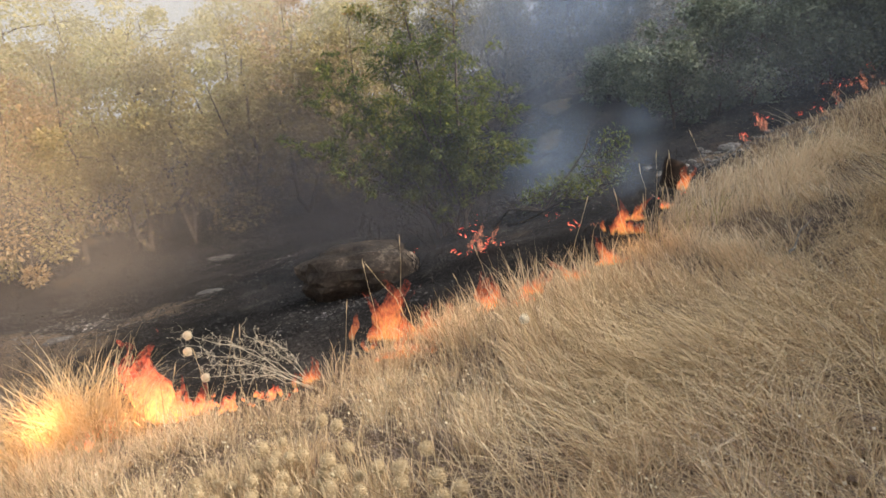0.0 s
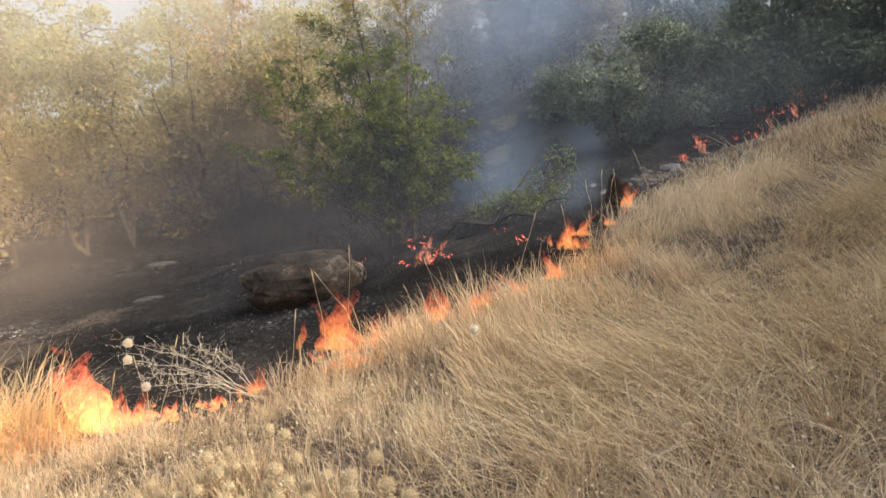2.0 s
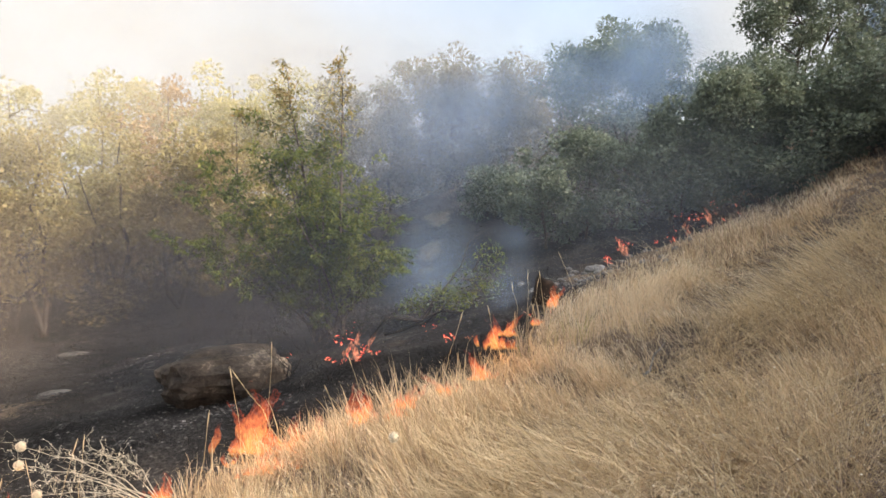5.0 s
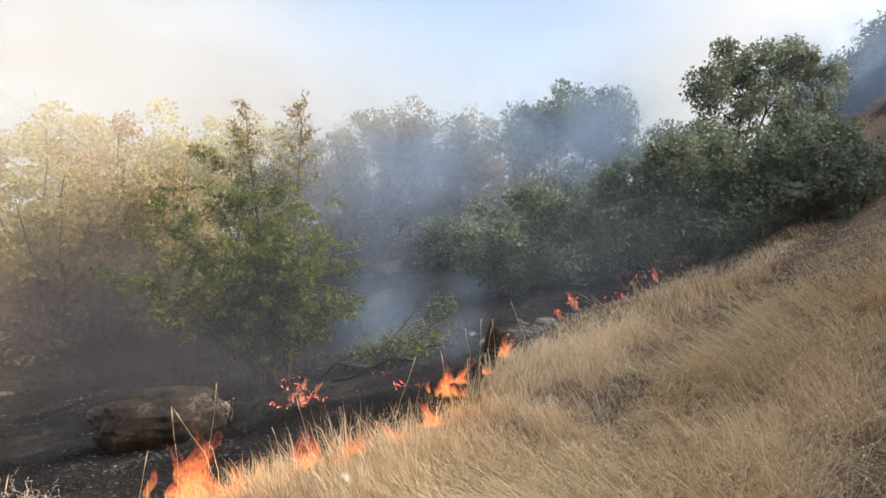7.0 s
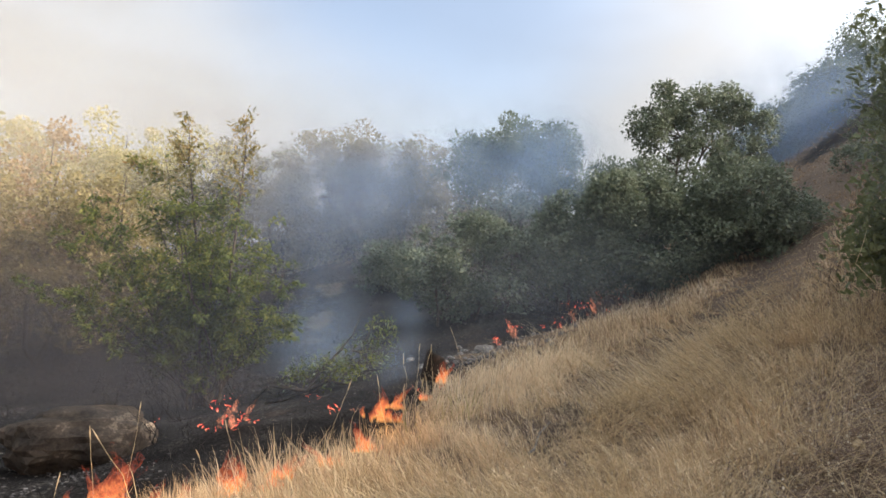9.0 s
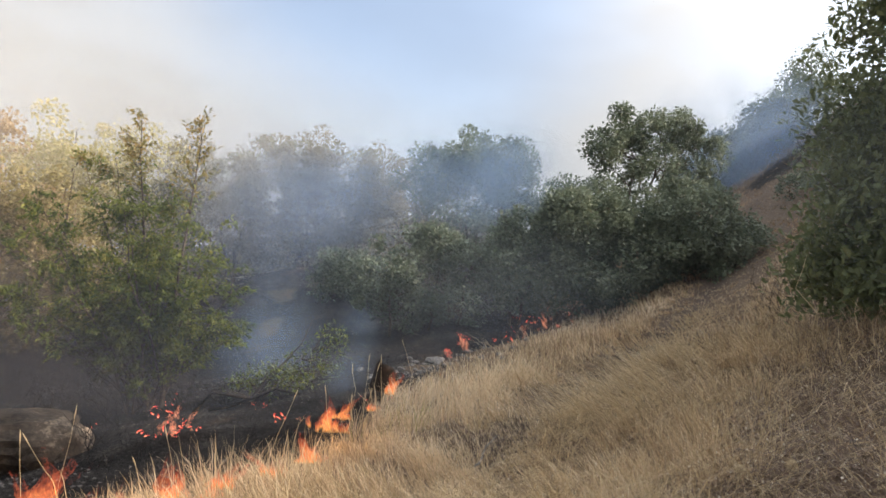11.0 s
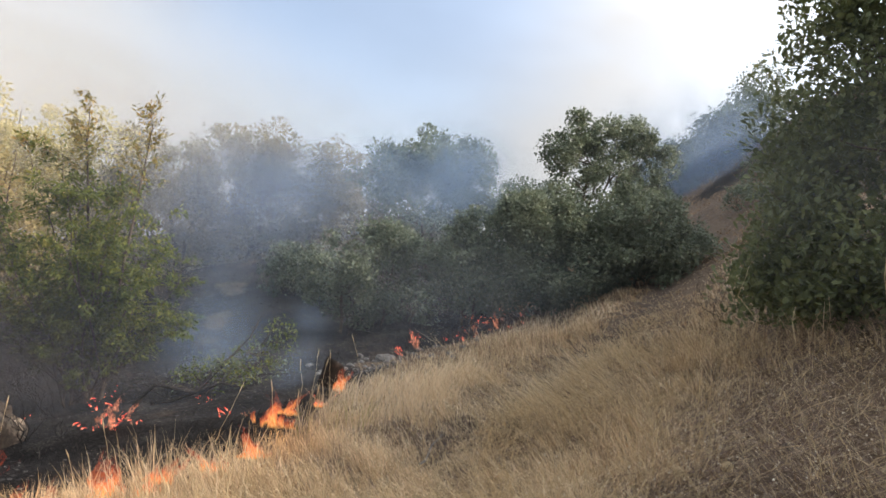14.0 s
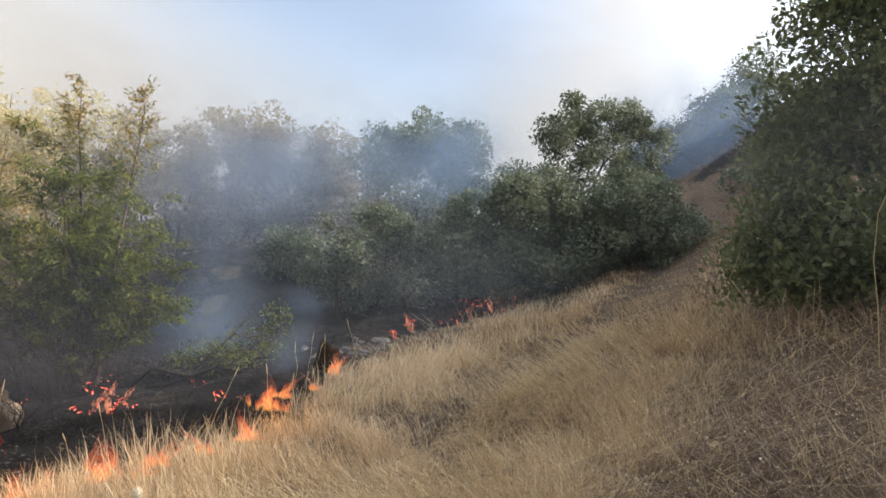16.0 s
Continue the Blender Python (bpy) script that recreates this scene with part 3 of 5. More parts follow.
    out = np.where(tufted, np.arctan2(oy, ox), r.uniform(-math.pi, math.pi, m))
    vx = 0.75 * np.cos(drift) + (0.8 + 0.8 * uphill) * np.cos(out) + 2.6 * combed * np.cos(FLOW + 0.5 * wave(x, y, 1.7, 5.0)) + r.normal(size=m) * 0.5
    vy = 0.75 * np.sin(drift) + (0.8 + 0.8 * uphill) * np.sin(out) + 2.6 * combed * np.sin(FLOW + 0.5 * wave(x, y, 1.7, 5.0)) + r.normal(size=m) * 0.5
    tilt = lean * (0.55 + 0.35 * wave(x, y, 1.6, 6.0) + 0.9 * uphill) * r.uniform(0.15, 2.0, m)
    tilt = np.clip(tilt * (1 - 0.5 * combed) + combed * r.uniform(0.95, 1.4, m), 0, 1.5)
    v, f = blades(x, y, h, w, np.arctan2(vy, vx), tilt, r, 0.55 + 0.3 * np.mean(uphill), 0.5)
    return tagged(part_of(name, v, f, material), label, "grass", kind="stuff")


def weeds(x, y):
    """Share of low grey weeds: towards the big bush on the right."""
    az, d = np.degrees(np.arctan2(x, y)), np.hypot(x, y)
    # second term: duller near grass on the right, partly standing for its shade
    return np.clip(np.clip((az - 44.0 - 1.7 * (d - 4)) / 7 + 0.2, 0, 1) + 0.25 * np.clip((az - 8) / 14, 0, 1) * np.clip((5.0 - d) / 1.5, 0, 1), 0, 1)


shade_side = lambda x, y: 1 - 0.95 * weeds(x, y)
weed_side = lambda x, y: np.clip(weeds(x, y), 0.04, 1)
grass_field("dry_grass", 84000, 1.5, 5.0, STRAW, "fine golden dry grass on the near slope", 10, 0.36, 0.0036, 1.0, shade_side, 0.6)
grass_field("dry_grass", 66000, 4.5, 8.0, STRAW, "dense golden dry grass covering the slope", 11, 0.38, 0.0042, 1.0, shade_side, 0.55)
grass_field("dry_grass", 60000, 1.5, 8.0, STRAW_PALE, "pale bleached dry grass stalks on the slope", 12, 0.46, 0.0045, 1.0, shade_side, 0.5)
grass_field("dry_grass", 26000, 1.5, 7.5, WEED_GREY, "dull brown dead grass below the golden stalks", 18, 0.26, 0.0040, 1.0, shade_side, 1.0, tuft_share=0.2)
grass_field("dry_grass", 24000, 7.0, 16.0, STRAW_PALE, "pale stalks standing among the golden grass", 19, 0.42, 0.0045, 0.8, None, 0.4)
grass_field("dry_grass", 66000, 7.0, 16.0, STRAW, "dense golden dry grass farther up the slope", 13, 0.34, 0.0050, 0.8, None, 0.7)
grass_field("dry_grass", 26000, 7.0, 18.0, STRAW_RUST, "rusty brown dry grass among the golden", 14, 0.34, 0.0055, 0.8, None, 0.5)
grass_field("dry_grass", 40000, 15.0, 33.0, STRAW_RUST, "brownish dry grass near the ridge", 15, 0.34, 0.007, 0.6, lambda x, y: 1 - np.clip(1.3 * on_bank(x, y), 0, 0.95), 0.5, 20, 70)
grass_field("dry_weeds", 30000, 1.5, 8.5, WEED_GREY, "tangled grey-brown dry weeds near the bush", 16, 0.19, 0.0038, 1.0, weed_side, 1.1)
grass_field("dry_weeds", 7000, 1.5, 8.5, STRAW, "short dry straw among the grey weeds", 17, 0.24, 0.0033, 1.0, weed_side, 1.0)
grass_field("dry_weeds", 22000, 1.6, 5.8, WEED_GREY, "thin curling grey-brown weeds under the oak bush", 31, 0.22, 0.003, 1.0, weed_side, 0.9, 36, 70)
grass_field("dry_weeds", 7000, 1.6, 5.8, STRAW_RUST, "thin rusty stems among the grey weeds", 32, 0.28, 0.003, 1.0, weed_side, 0.8, 36, 70)
grass_field("green_grass", 5000, 4.0, 6.6, GREEN_GRASS, "patch of grass still faintly green", 20, 0.4, 0.0045, 1.0, lambda x, y: np.exp(-((x - 2.15) / 0.35) ** 2 - ((y - 6.0) / 0.5) ** 2), 0.3, 5, 40)
grass_field("dry_grass", 16000, 0.5, 9.0, STRAW, "golden dry grass on the slope behind the viewpoint", 29, 0.3, 0.012, 1.0, None, 0.8, 66, 314)
grass_field("dry_grass", 2600, 0.45, 1.7, WEED_GREY, "trodden dull grass round the viewpoint", 30, 0.16, 0.009, 1.0, None, 1.2, -50, 70)


def litter(name, n, d0, d1, material, label, seed, size, keep, a0=-44, a1=70, curl=0.25, tangle=0.0, wide=0.0034):
    """Flattened straw lying on the ground."""
    r = np.random.default_rng(seed)
    x, y = sow(n, d0, d1, a0, a1, r, 1.0)
    ok = r.uniform(size=n) < keep(x, y)
    x, y = x[ok], y[ok]
    m = len(x)
    v, f = blades(x, y, size * r.uniform(0.4, 1.2, m), wide * np.maximum(1, np.hypot(x, y) / 5), FLOW + 0.8 * wave(x, y, 1.1, 2.0) + r.normal(size=m) * (0.4 if curl > 0.3 else 1.2),
                  r.uniform(0.85, 1.4, m), r, curl, 0.7)
    v[:, 2] += 0.03 + np.repeat(r.uniform(0, 1, m) * tangle, 7)
    return tagged(part_of(name, v, f, material), label, "grass", kind="stuff")


on_grass = lambda x, y: (line_dist(x, y, FRONT) > 0).astype(float)
litter("flattened_straw", 110000, 3.0, 11, STRAW_PALE, "pale trodden straw lying along the track", 21, 0.5,
       lambda x, y: on_grass(x, y) * np.clip(0.04 + np.exp(-((line_dist(x, y, TRACK) - 0.6) / 0.75) ** 2) * np.clip(0.6 + 0.7 * wave(x, y, 1.6, 2.0), 0, 1) - 0.75 * np.exp(-(line_dist(x, y, TRACK) / 0.2) ** 2) * np.clip((x - 2.4) / 0.6, 0.3, 1), 0, 1), curl=0.5, tangle=0.05)
litter("flattened_straw", 50000, 1.5, 9, WEED_GREY, "dull grey-brown plant litter on the soil", 22, 0.2, lambda x, y: on_grass(x, y) * 0.7)
uphill_side = lambda x, y: on_grass(x, y) * np.clip(np.clip((line_dist(x, y, TRACK) - 0.2) / 0.5, 0, 1) * np.clip((10 - np.hypot(x, y)) / 4, 0, 1) + 0.6 * np.clip((np.degrees(np.arctan2(x, y)) - 8) / 10, 0, 1) * np.clip((4.8 - np.hypot(x, y)) / 1.0, 0, 1), 0, 1) * np.clip(0.65 + 0.6 * wave(x, y, 2.1, 0.7), 0.1, 1)
litter("flattened_straw", 11000, 3.0, 9, STRAW_PALE, "long bleached straws combed flat along the track", 35, 0.75,
       lambda x, y: on_grass(x, y) * np.exp(-((line_dist(x, y, TRACK) - 0.45) / 0.5) ** 2), curl=0.35, tangle=0.07, wide=0.005)
litter("tangled_straw", 40000, 2.4, 10, STRAW_PALE, "long pale straws bent over and tangled on the slope", 33, 0.5, lambda x, y: uphill_side(x, y) * (1 - 0.92 * weeds(x, y)), curl=0.28, tangle=0.16)
litter("tangled_straw", 14000, 1.6, 10, STRAW_RUST, "brown straws tangled on the slope", 34, 0.42, lambda x, y: uphill_side(x, y) * (1 - 0.7 * weeds(x, y)), curl=0.28, tangle=0.14, wide=0.003)
litter("tangled_weeds", 7000, 1.6, 7, STRAW_PALE, "thin pale stems lying over the dead weeds", 37, 0.36, lambda x, y: on_grass(x, y) * weeds(x, y), 20, 72, curl=0.28, tangle=0.24, wide=0.0034)
litter("tangled_weeds", 22000, 1.6, 8, WEED_GREY, "thin dead weed stems tangled near the bush", 36, 0.32, lambda x, y: on_grass(x, y) * weeds(x, y), 20, 72, curl=0.28, tangle=0.2, wide=0.0028)
litter("charred_stubble", 18000, 4, 22, CHAR_BLADE, "black charred stubble and ash on the burnt ground", 23, 0.16,
       lambda x, y: (line_dist(x, y, FRONT) < 0.1).astype(float), -50, 40)


def flecks(name, n, d0, d1, a0, a1, material, label, seed, size, low, high, keep, flat=False, category="litter"):
    """Small scraps: seed husks caught in the grass, ash and dead leaves on the ground."""
    r = np.random.default_rng(seed)
    x, y = sow(n, d0, d1, a0, a1, r, 1.0)
    ok = r.uniform(size=n) < keep(x, y)
    x, y = x[ok], y[ok]
    m = len(x)
    pos = np.stack([x, y, drop(x, y) + r.uniform(low, high, m)], 1)
    axes = turns(m, r)
    if flat:
        axes[:, :, 2] *= 0.3
    v, f = scatter([(-0.4, -0.5, 0), (0.5, -0.3, 0.15), (0.35, 0.5, -0.1), (-0.45, 0.35, 0.2), (0, 0, 0.3)], [(0, 1, 4), (1, 2, 4), (2, 3, 4), (3, 0, 4)],
                   pos, axes, size * r.uniform(0.4, 1.5, m) * np.maximum(1, np.hypot(x, y) / 9))
    return tagged(part_of(name, v, f, material), label, category, kind="stuff")


on_char = lambda x, y: (line_dist(x, y, FRONT) < 0).astype(float)
ASH = foliage_mat("grey_ash", [(0.0, (0.02, 0.018, 0.017)), (0.6, (0.08, 0.072, 0.066)), (0.9, (0.20, 0.18, 0.165)), (1.0, (0.48, 0.45, 0.42))], 0.0, 0.95)
DEAD_LEAF = foliage_mat("dead_leaf", [(0.0, (0.09, 0.06, 0.045)), (0.5, (0.21, 0.15, 0.115)), (1.0, (0.42, 0.33, 0.26))], 0.1, 0.8)
flecks("ash_scraps", 38000, 5, 20, -48, 32, ASH, "grey ash and burnt scraps on the black ground", 24, 0.034, 0.0, 0.03, lambda x, y: on_char(x, y) * np.clip(0.35 + 0.7 * wave(x, y, 0.9), 0.05, 1), True)
flecks("seed_husks", 15000, 1.6, 4.8, -46, 30, SEED_PALE, "tiny cream seed husks caught in the grass", 25, 0.0095, 0.05, 0.26, lambda x, y: on_grass(x, y) * np.clip(0.85 * np.exp(-((x + 0.9) / 0.9) ** 2 - ((y - 3.6) / 1.0) ** 2) + 0.06, 0, 1) * np.clip(0.7 + wave(x, y, 3.0), 0.1, 1), False, "seeds")
flecks("seed_husks", 3200, 1.8, 9, 10, 66, SEED_PALE, "scattered cream seed husks in the dry grass", 26, 0.0075, 0.05, 0.3, on_grass, False, "seeds")
flecks("seed_husks", 5200, 1.8, 7, 24, 70, BLEACHED, "tiny white husks scattered over the grey weeds", 39, 0.009, 0.06, 0.26, lambda x, y: on_grass(x, y) * weeds(x, y), False, "seeds")
flecks("dead_leaves", 16000, 1.6, 9, 32, 68, DEAD_LEAF, "curled grey-brown dead leaves under the bush", 27, 0.032, 0.0, 0.06, weed_side, True)


def char_tufts(n, seed):
    """Standing burnt stubs in small tufts over the hollow."""
    r = np.random.default_rng(seed)
    cx, cy = sow(n, 5, 24, -48, 34, r, 1.0)
    ok = (line_dist(cx, cy, FRONT) < 0.1) & (wave(cx, cy, 1.7, 3.0) > -0.3)
    cx, cy = np.repeat(cx[ok], 14), np.repeat(cy[ok], 14)
    m = len(cx)
    x, y = cx + r.normal(size=m) * 0.05, cy + r.normal(size=m) * 0.05
    v, f = blades(x, y, r.uniform(0.04, 0.17, m), 0.007 * np.maximum(1, np.hypot(x, y) / 8), r.uniform(0, 6.3, m), r.uniform(0, 1.0, m), r, 0.5)
    return tagged(part_of("charred_tufts", v, f, CHAR_BLADE), "small burnt tufts standing on the black ground", "grass", kind="stuff")


char_tufts(1000, 28)


# ---- trees and bushes ----
def plant(name, at, lobes, stems, leaf, leaf_len, n_leaves, material, label, category, seed, group="", clump=0.16, droop=0.15,
          bark=None, trunk_r=0.05, accent=None, gap=0.35, twigs=40, sink=0.08, limbs=4, flat=0.8, shoots=0, per_clump=26, leaf_parts=0, inner=0, shell=0.25):
    """A tree or bush: crooked stems, limbs out to the clumps of leaves, and a crown of leaves in uneven clumps.
    lobes: (x, y, z, rx, ry, rz, share) of the crown, from the foot; stems: (foot x, foot y, top x, top y, top z)."""
    r = np.random.default_rng(seed)
    z0 = float(drop(at[0], at[1])) - sink
    root = thing(name, (at[0], at[1], z0), label, category, group)
    bark = bark or BARK
    stem_lines = []
    for fx, fy, tx, ty, tz in stems:
        line = bent((fx, fy, float(drop(at[0] + fx, at[1] + fy)) - z0 - 0.1), (tx, ty, tz), r, 7, 0.025)
        stem_lines.append(line)
        rad = np.linspace(1, 0.12, 7) * trunk_r * r.uniform(0.7, 1.1)
        v, f = tube(line, rad, 7)
        part_of("trunk", v, f, bark, root, "", True)
    lobes = list(lobes)
    for _ in range(shoots):
        b = lobes[r.integers(0, len(lobes))]
        a, q = r.uniform(0, 6.3), r.uniform(0.2, 0.85)
        up = b[5] * math.sqrt(max(0.05, 1 - q * q))
        k = r.uniform(0.14, 0.3)
        lobes.append((b[0] + b[3] * q * math.cos(a), b[1] + b[4] * q * math.sin(a), b[2] + up + k * 0.6, k * 0.45, k * 0.45, k, 0.05 * sum(l[6] for l in lobes[:4]) / 4))
    centres, sizes = [], []
    shares = np.array([b[6] for b in lobes], float)
    n_cl = max(12, int(n_leaves / per_clump))
    pick = r.choice(len(lobes), n_cl, p=shares / shares.sum())
    for k in pick:
        cx, cy, cz, rx, ry, rz, _ = lobes[k]
        d = r.normal(size=3)
        d /= np.linalg.norm(d)
        q = r.uniform(shell, 1.0) ** 0.5 * (1 + 0.08 * np.clip(r.normal(), -1.5, 1.5))
        centres.append((cx + d[0] * rx * q, cy + d[1] * ry * q, cz + d[2] * rz * q))
        sizes.append(clump * r.uniform(0.5, 1.5))
    centres, sizes = np.array(centres), np.array(sizes)
    hole = wave(centres[:, 0] * 2.2 + seed, centres[:, 2] * 2.2 + centres[:, 1], 1.6, seed * 0.7)
    keep = hole > -1 + gap
    centres, sizes = centres[keep], sizes[keep]
    # limbs and twigs
    wood = []
    nodes = np.concatenate([l[1:] for l in stem_lines])
    for c in centres[r.choice(len(centres), min(twigs, len(centres)), replace=False)]:
        below = nodes[:, 2] < c[2] + 0.1
        cand = nodes[below] if below.any() else nodes
        s = cand[np.argmin(np.linalg.norm(cand - c, axis=1) + 0.3 * np.abs(cand[:, 2] - c[2] + 0.3))]
        ln = np.linalg.norm(c - s)
        wood.append((ln, tube(bent(s, c, r, 5, 0.06, 0.06 * ln), np.linspace(1, 0.2, 5) * min(trunk_r * 0.45, 0.006 + 0.010 * ln), 5)))
    wood.sort(key=lambda w: -w[0])
    for _, w in wood[:limbs]:
        part_of("limb", *w, bark, root, "", True)
    if wood[limbs:]:
        tagged(part_of("twigs", *joined([w for _, w in wood[limbs:]]), bark, root, "", True), kind="stuff")
    # leaves
    n = int(n_leaves)
    k = r.integers(0, len(centres), n)
    off = r.normal(size=(n, 3))
    off *= (1.45 * r.uniform(0.05, 1.0, n) ** 0.4 / np.linalg.norm(off, axis=1))[:, None]
    pos = centres[k] + off * sizes[k][:, None] * np.array([1, 1, flat])
    up = (pos - centres[k]) * 4
    axes = turns(n, r, droop, up)
    size = leaf_len * r.uniform(0.55, 1.25, n)
    if accent:
        frac, mat2, zmin = accent
        sel = (pos[:, 2] > zmin) & (r.uniform(size=n) < frac)
        if sel.any():
            part_of("crown", *scatter(*leaf, pos[sel], axes[sel], size[sel]), mat2, root, "leaves turning yellow and brown")
        pos, axes, size = pos[~sel], axes[~sel], size[~sel]
    if leaf_parts:
        near = np.argsort(pos[:, 0] + 0.4 * pos[:, 1] + 0.25 * np.abs(pos[:, 2] - 1.6))[:leaf_parts]
        me = mesh_of("leaf", *scatter(*leaf, np.zeros((1, 3)), np.eye(3)[None], [1.0]), LEAF_OAK_SINGLE)
        for i in near:
            ob = new("leaf", me)
            ob.parent = root
            ob.matrix_basis = Matrix.Translation(pos[i]) @ Matrix(axes[i].T.tolist()).to_4x4() @ Matrix.Scale(float(size[i]), 4)
        rest = np.setdiff1d(np.arange(len(pos)), near)
        pos, axes, size = pos[rest], axes[rest], size[rest]
    part_of("crown", *scatter(*leaf, pos, axes, size), material, root)
    if inner:
        k = r.choice(len(lobes), inner, p=shares / shares.sum())
        d = r.normal(size=(inner, 3))
        d = d / np.linalg.norm(d, axis=1)[:, None] * r.uniform(0.1, 0.9, (inner, 1))
        b = np.array(lobes)[k]
        part_of("inner_crown", *scatter(*LEAF2, b[:, :3] + d * b[:, 3:6], turns(inner, r), leaf_len * r.uniform(0.75, 1.15, inner)), material, root, "shaded leaves inside the crown")
    return root


def young_tree():
    """Many thin stems fanning from one foot, side shoots set with small drooping leaves, two thin leaders above."""
    r = np.random.default_rng(431)
    at = (0.1, 10.5)
    z0 = float(drop(*at)) - 0.05
    root = thing("young_tree", (*at, z0), "young bushy tree with two thin leaders, scorched at its foot", "tree")
    tips = [(-0.47, 0.0, 4.25, 0.7), (0.3, 0.0, 4.25, 0.7), (-0.75, 0.2, 3.6, 0.7), (-1.1, -0.1, 3.45, 1), (-1.75, 0.3, 3.05, 1), (-1.45, -0.4, 2.7, 1), (-0.7, -0.5, 2.95, 1), (0.0, 0.5, 3.2, 1), (0.15, -0.6, 2.7, 1),
            (0.75, 0.2, 2.8, 0.8), (1.0, -0.2, 2.15, 1), (1.25, 0.3, 1.75, 1), (-2.2, 0.1, 2.3, 1), (-1.95, -0.5, 1.75, 1), (-1.2, -0.8, 2.0, 1), (-0.4, -0.9, 2.1, 1), (0.6, -0.7, 1.9, 1), (-2.4, 0.5, 1.6, 1),
            (-1.6, 0.8, 2.4, 1), (-0.5, 0.9, 2.6, 1), (0.5, 0.8, 2.2, 1), (1.05, -0.5, 1.3, 0.9), (-1.6, -0.7, 1.2, 0.9)]
    wood, pos, axes, size, high = [], [], [], [], []
    for k, (tx, ty, tz, full) in enumerate(tips):
        leader = k < 2
        f = np.linspace(0, 1, 12)[:, None]
        foot = np.array([r.normal() * 0.16, r.normal() * 0.12, 0.0])
        mid = foot + (np.array([tx, ty, tz]) - foot) * np.array([0.42, 0.42, 0.58])
        line = (1 - f) ** 2 * foot + 2 * f * (1 - f) * mid + f ** 2 * np.array([tx, ty, tz])
        line[1:-1] += np.cumsum(r.normal(size=(10, 3)) * 0.022, 0)
        part_of("trunk", *tube(line, np.linspace(1, 0.14, 12) * (0.026 if leader else 0.017) * r.uniform(0.8, 1.2), 6), BARK, root, "", True)
        n_sh = int(tz * (15 if leader else 11))
        for q in np.sort(r.uniform(0.22, 1.0, n_sh)):
            i = min(int(q * 11), 10)
            p = line[i] + (line[i + 1] - line[i]) * (q * 11 - i)
            if r.uniform() < (0.45 if p[2] < 0.75 else 0.0):
                continue
            top = leader and p[2] > 2.7
            ln = (0.22 + 0.17 * r.uniform()) * (1.25 - 0.75 * (p[2] - 2.7) / 1.75) if top else r.uniform(0.25, 0.62) * (1.15 - 0.45 * q)
            a = r.uniform(0, 2 * math.pi)
            rise = r.uniform(0.15, 0.9)
            e = p + ln * np.array([math.cos(a), math.sin(a), rise * (1.3 if top else 0.75)])
            sh = bent(p, e, r, 5, 0.05, 0.05 * ln)
            sh[-1, 2] -= 0.10 * ln
            wood.append(tube(sh, np.linspace(1, 0.3, 5) * 0.0042, 4))
            n_l = int(ln * (125 if top else 152) * full * r.uniform(0.5, 1.25)) + 3
            for g in r.uniform(0.12, 1.0, n_l):
                j = min(int(g * 4), 3)
                b = sh[j] + (sh[j + 1] - sh[j]) * (g * 4 - j)
                d = (sh[4] - sh[0]) / ln * 0.8 + r.normal(size=3) * 0.6
                d[2] -= 0.35
                d /= np.linalg.norm(d)
                sd = np.cross(d, r.normal(size=3) * 0.45 + np.array([0, 0, 1.0]))
                sd /= np.linalg.norm(sd) + 1e-9
                pos.append(b + r.normal(size=3) * 0.032)
                axes.append((sd, d, np.cross(sd, d)))
                size.append(0.084 * r.uniform(0.6, 1.25))
                high.append(p[2] + 0.25 * r.normal() > (3.0 if leader else 3.4))
    pos, axes, size, high = np.array(pos), np.array(axes), np.array(size), np.array(high)
    tagged(part_of("twigs", *joined(wood), BARK, root, "", True), kind="stuff")
    part_of("crown", *scatter(*LEAF_NARROW, pos[~high], axes[~high], size[~high]), LEAF_TREE, root)
    part_of("crown", *scatter(*LEAF_NARROW, pos[high], axes[high], size[high]), LEAF_SPIRE, root, "leaves turning yellow and brown")


young_tree()
OAKS = "oak bushes on the slope"
plant("oak_bush", (7.0, 12.4), [(0, 0, 1.1, 0.95, 0.9, 0.85, 3), (-0.35, 0, 1.75, 0.35, 0.35, 0.5, 0.7), (0.4, 0, 1.5, 0.6, 0.6, 0.6, 1)],
      [(-0.1, 0, -0.4, 0, 2.1), (0.1, 0, 0.4, 0, 1.9), (0.4, 0, 0.8, 0, 1.5)],
      LEAF2, 0.08, 15000, LEAF_OAK, "dark grey-green oak bush with a tall shoot", "bush", 32, OAKS, 0.17, 0.0, None, 0.04, None, 0.25, 50, per_clump=130, shell=0.6, inner=3000, shoots=3)
plant("oak_bush", (8.7, 11.7), [(-0.55, 0, 1.7, 0.9, 0.9, 0.8, 3), (-1.15, 0.2, 1.45, 0.55, 0.6, 0.7, 1.5), (0.5, 0, 1.4, 0.95, 0.9, 0.9, 3), (0, -0.3, 0.7, 1.4, 0.8, 0.7, 2.6), (-0.75, -0.1, 0.4, 0.7, 0.6, 0.5, 2.0)],
      [(-0.3, 0, -0.6, 0, 2.2), (0.1, 0, 0.1, 0, 2.1), (0.4, 0, 0.8, 0, 1.9)],
      LEAF2, 0.085, 33000, LEAF_OAK, "dense dark grey-green oak bush beside the burning edge", "bush", 36, OAKS, 0.17, 0.0, None, 0.04, None, 0.15, 50, per_clump=130, shell=0.6, inner=3000, shoots=3)
